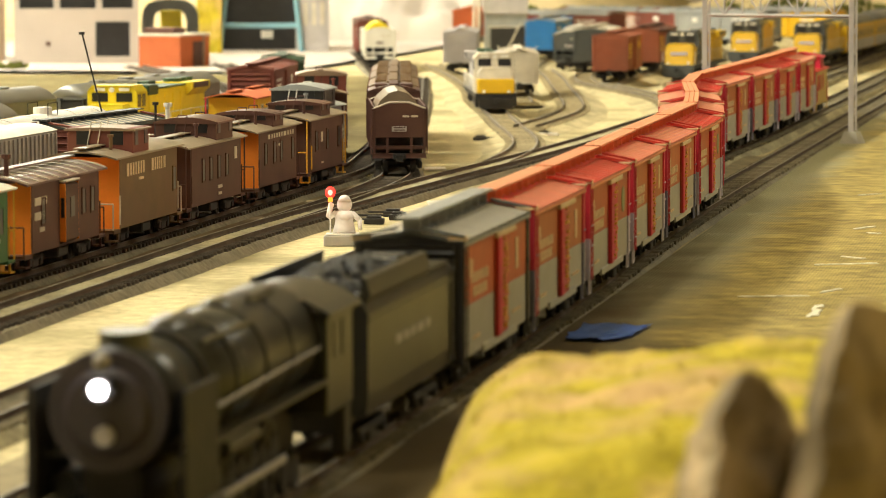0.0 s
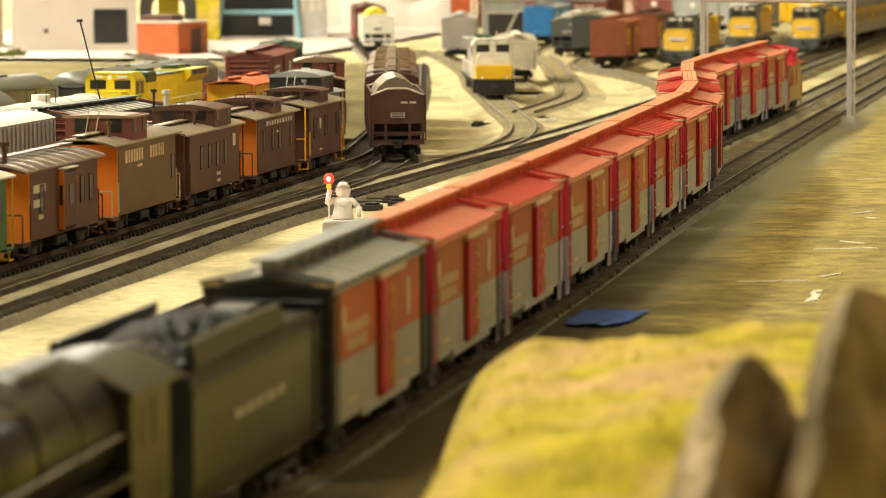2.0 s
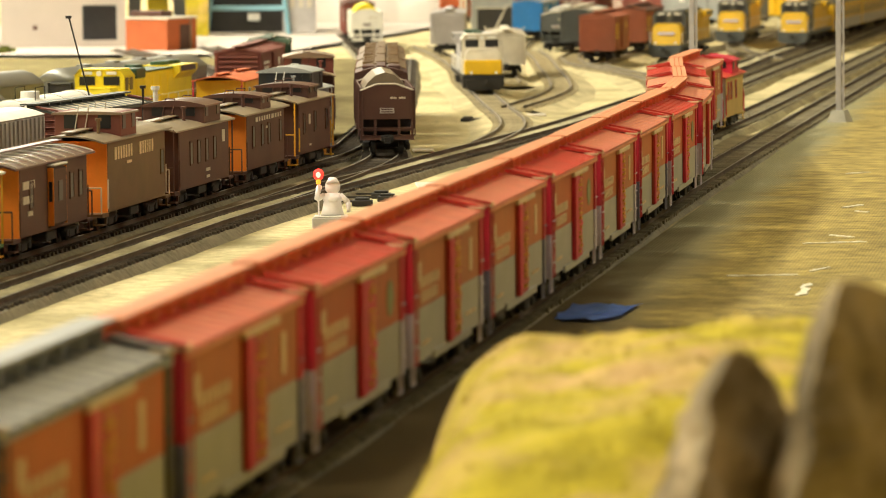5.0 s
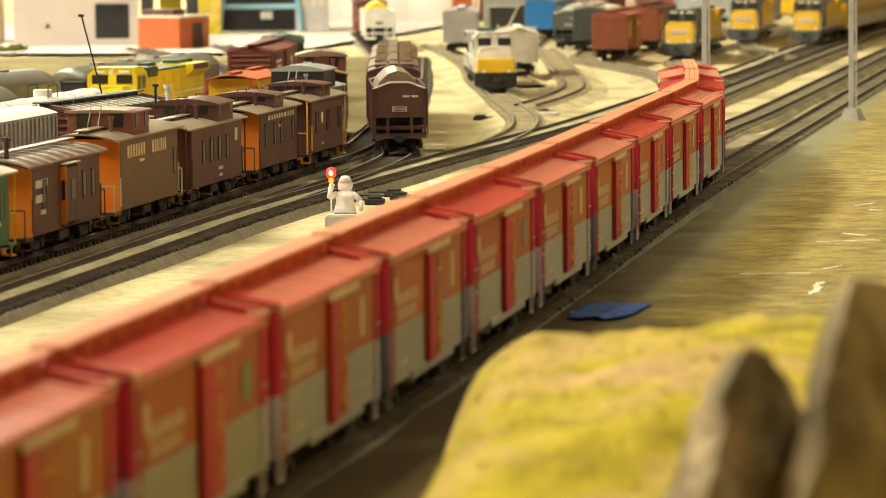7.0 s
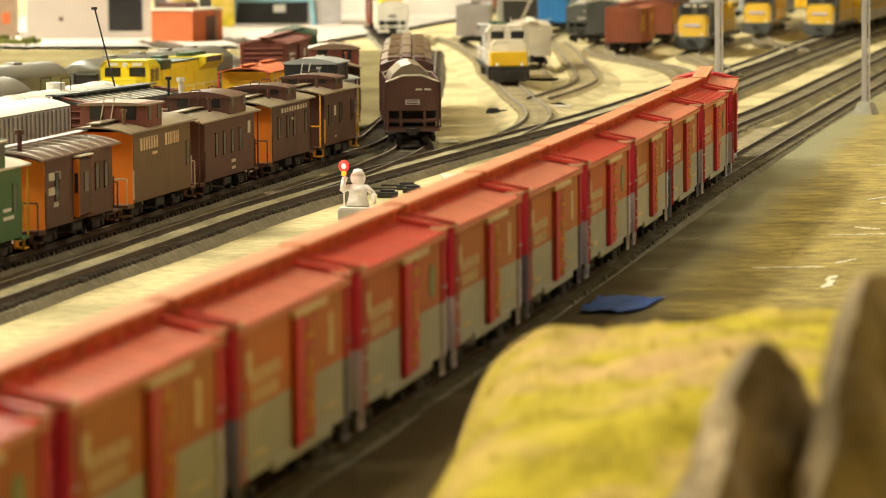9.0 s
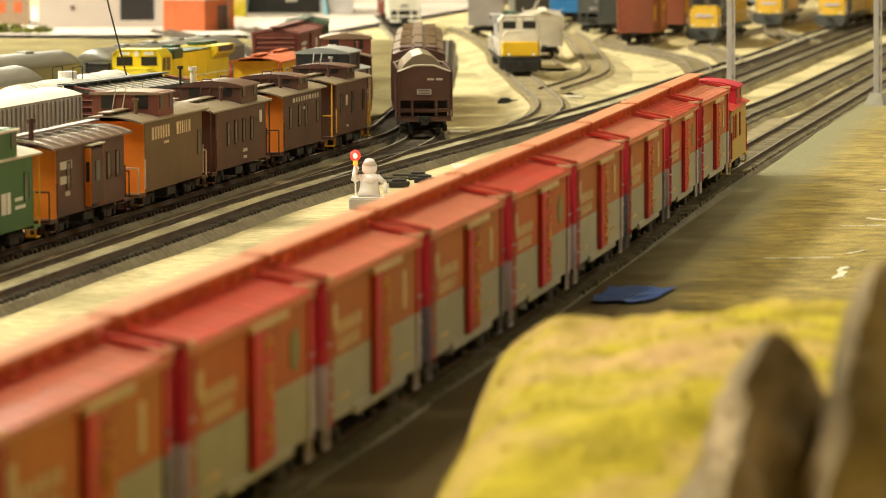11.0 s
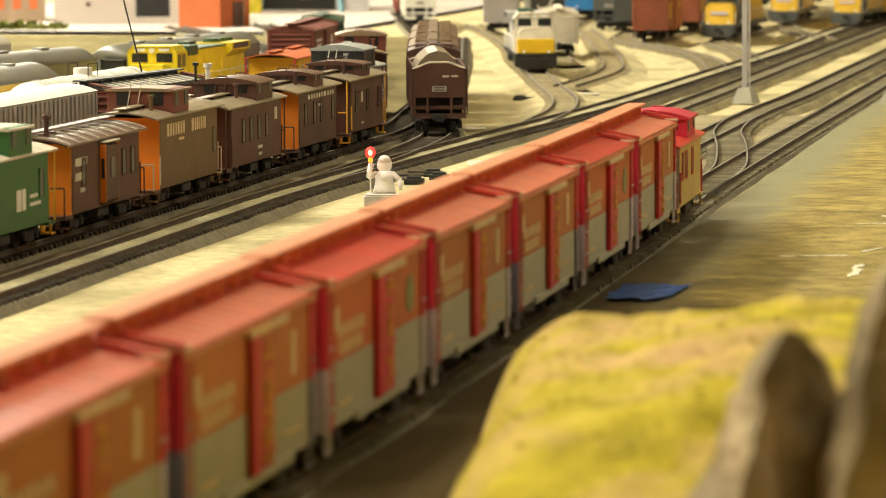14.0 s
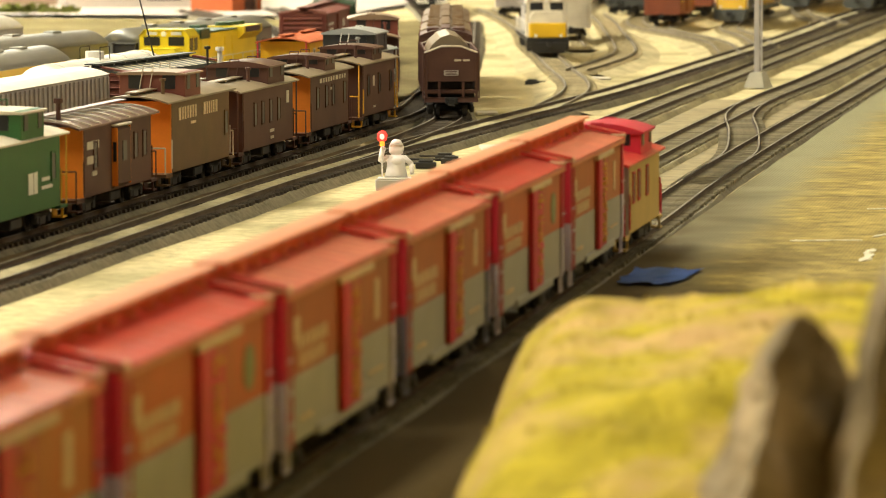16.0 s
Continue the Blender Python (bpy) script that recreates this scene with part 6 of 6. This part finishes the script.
shrub_row(-1.30, -1.02, 3.05, 0.012, 260, "dry brown scrub on the bank", 4)


# ---- foreground outcrop ----
def turf_height(x, y):
    left = 0.0772 + (-0.46 - y) * 0.108 + 0.003 * noise.noise((y * 20, 0.5, 0))
    top = 0.0440 + 0.0050 * min(1, max(0, (x - 0.108) / 0.030)) + 0.0016 * noise.noise((x * 45, y * 20, 2)) - 0.24 * max(0, -0.66 - y)
    k = min(1, max(0, (x - left + 0.020) / 0.040))
    side = 1 - (1 - k) ** 3.6
    b = min(1, max(0, (-0.380 - y) / 0.075))
    back = 1 - (1 - b) ** 2.4
    z = -0.010 + (top + 0.010) * side * back
    return z + 0.0026 * noise.fractal((x * 60, y * 60, 4), 0.9, 2.0, 4) * side


def turf_bank():
    bank = thing("turf_bank", "yellow-green turf bank with sandy patches", "turf bank")
    bm = bmesh.new()
    nx, ny = 120, 100
    x0, x1, y0, y1 = 0.055, 0.36, -0.96, -0.375
    rows = [[bm.verts.new((x0 + (x1 - x0) * i / nx, y0 + (y1 - y0) * j / ny, turf_height(x0 + (x1 - x0) * i / nx, y0 + (y1 - y0) * j / ny))) for i in range(nx + 1)] for j in range(ny + 1)]
    for j in range(ny):
        for i in range(nx):
            bm.faces.new((rows[j][i], rows[j][i + 1], rows[j + 1][i + 1], rows[j + 1][i]))
    smooth(part("turf", bm, TURF, bank))
    rng = random.Random(11)
    verts, faces = [], []
    for _ in range(3500):
        x, y = rng.uniform(0.075, 0.20), rng.uniform(-0.80, -0.40)
        if noise.noise((x * 40, y * 40, 5)) < -0.12:
            continue
        z = turf_height(x, y)
        a, k = rng.uniform(0, 6.28), len(verts)
        w, t = 0.0004, rng.uniform(0.0005, 0.0012)
        verts += [(x - w * math.cos(a), y - w * math.sin(a), z - 0.0004), (x + w * math.cos(a), y + w * math.sin(a), z - 0.0004), (x + rng.uniform(-0.001, 0.001), y + rng.uniform(-0.001, 0.001), z + t)]
        faces.append((k, k + 1, k + 2))
    me = bpy.data.meshes.new("grass")
    me.from_pydata(verts, [], faces)
    me.materials.append(TURF)
    ob = new("grass", me)
    ob.parent = bank
    tagged(ob, kind="stuff")


turf_bank()


def rock_peak(apex, corners, seed, label):
    """Rough wedge of rock: edges run from the foot's corners to a blunt tip."""
    bm = bmesh.new()
    tip = Vector(apex)
    foot = []
    per = 14
    for k, c in enumerate(corners):
        d = corners[(k + 1) % len(corners)]
        for i in range(per):
            foot.append(Vector((c[0] + (d[0] - c[0]) * i / per, c[1] + (d[1] - c[1]) * i / per, 0.012)))
    m = 40
    rings = []
    for j in range(m + 1):
        k = 1 - (1 - j / m) ** 1.3
        shrink = max(0.0, 1 - k) ** 0.62
        ring = []
        for p in foot:
            q = Vector((tip.x + (p.x - tip.x) * shrink, tip.y + (p.y - tip.y) * shrink, p.z + (tip.z - p.z) * k))
            n1 = noise.fractal((q.x * 70 + seed, q.y * 70, q.z * 70), 0.8, 2.0, 4)
            n2 = noise.fractal((q.x * 70, q.y * 70 + seed, q.z * 70 + 9), 0.8, 2.0, 4)
            fade = min(1.0, (1 - k) * 6)
            ring.append(bm.verts.new(q + Vector((n1 * 0.0022, n2 * 0.0030, n2 * 0.0012)) * fade))
        rings.append(ring)
    n = len(foot)
    for a, b in zip(rings, rings[1:]):
        for i in range(n):
            bm.faces.new((a[i], a[(i + 1) % n], b[(i + 1) % n], b[i]))
    bmesh.ops.remove_doubles(bm, verts=bm.verts, dist=0.0002)
    bmesh.ops.recalc_face_normals(bm, faces=bm.faces)
    return tagged(mesh_object("rock_outcrop", bm, ROCK), label, "rock", "rocks on the turf bank")


# one rock colour; the wedges are turned so the lamps miss one face
rock_peak((0.1678, -0.770, 0.0757), ((0.140, -0.750), (0.156, -0.808), (0.188, -0.725), (0.178, -0.665)), 2.0, "grey rock peak with one face turned to the lamps")
rock_peak((0.1863, -0.775, 0.0882), ((0.1635, -0.750), (0.1790, -0.815), (0.236, -0.700), (0.205, -0.650)), 9.0, "tall grey rock peak with one face turned from the lamps")


# ---- motion ----
def motions():
    times = [0.5 * i for i in range(33)]
    for car, place, half in MOVERS:
        walk(car, [(t, car_pose(place + train_shift(t), half)) for t in times])

    fine = [min(16.0, 0.1 * i) for i in range(161)]
    for wheel, y in DRIVERS:
        walk(wheel, [(t, pose(0, y, 0.0116, math.degrees(t * SPEED / 0.0116))) for t in fine])
    for rods in RODS:
        walk(rods, [(t, pose(0, 0.0045 * math.cos(t * SPEED / 0.0116), 0.0116 + 0.0045 * math.sin(t * SPEED / 0.0116))) for t in fine])


motions()
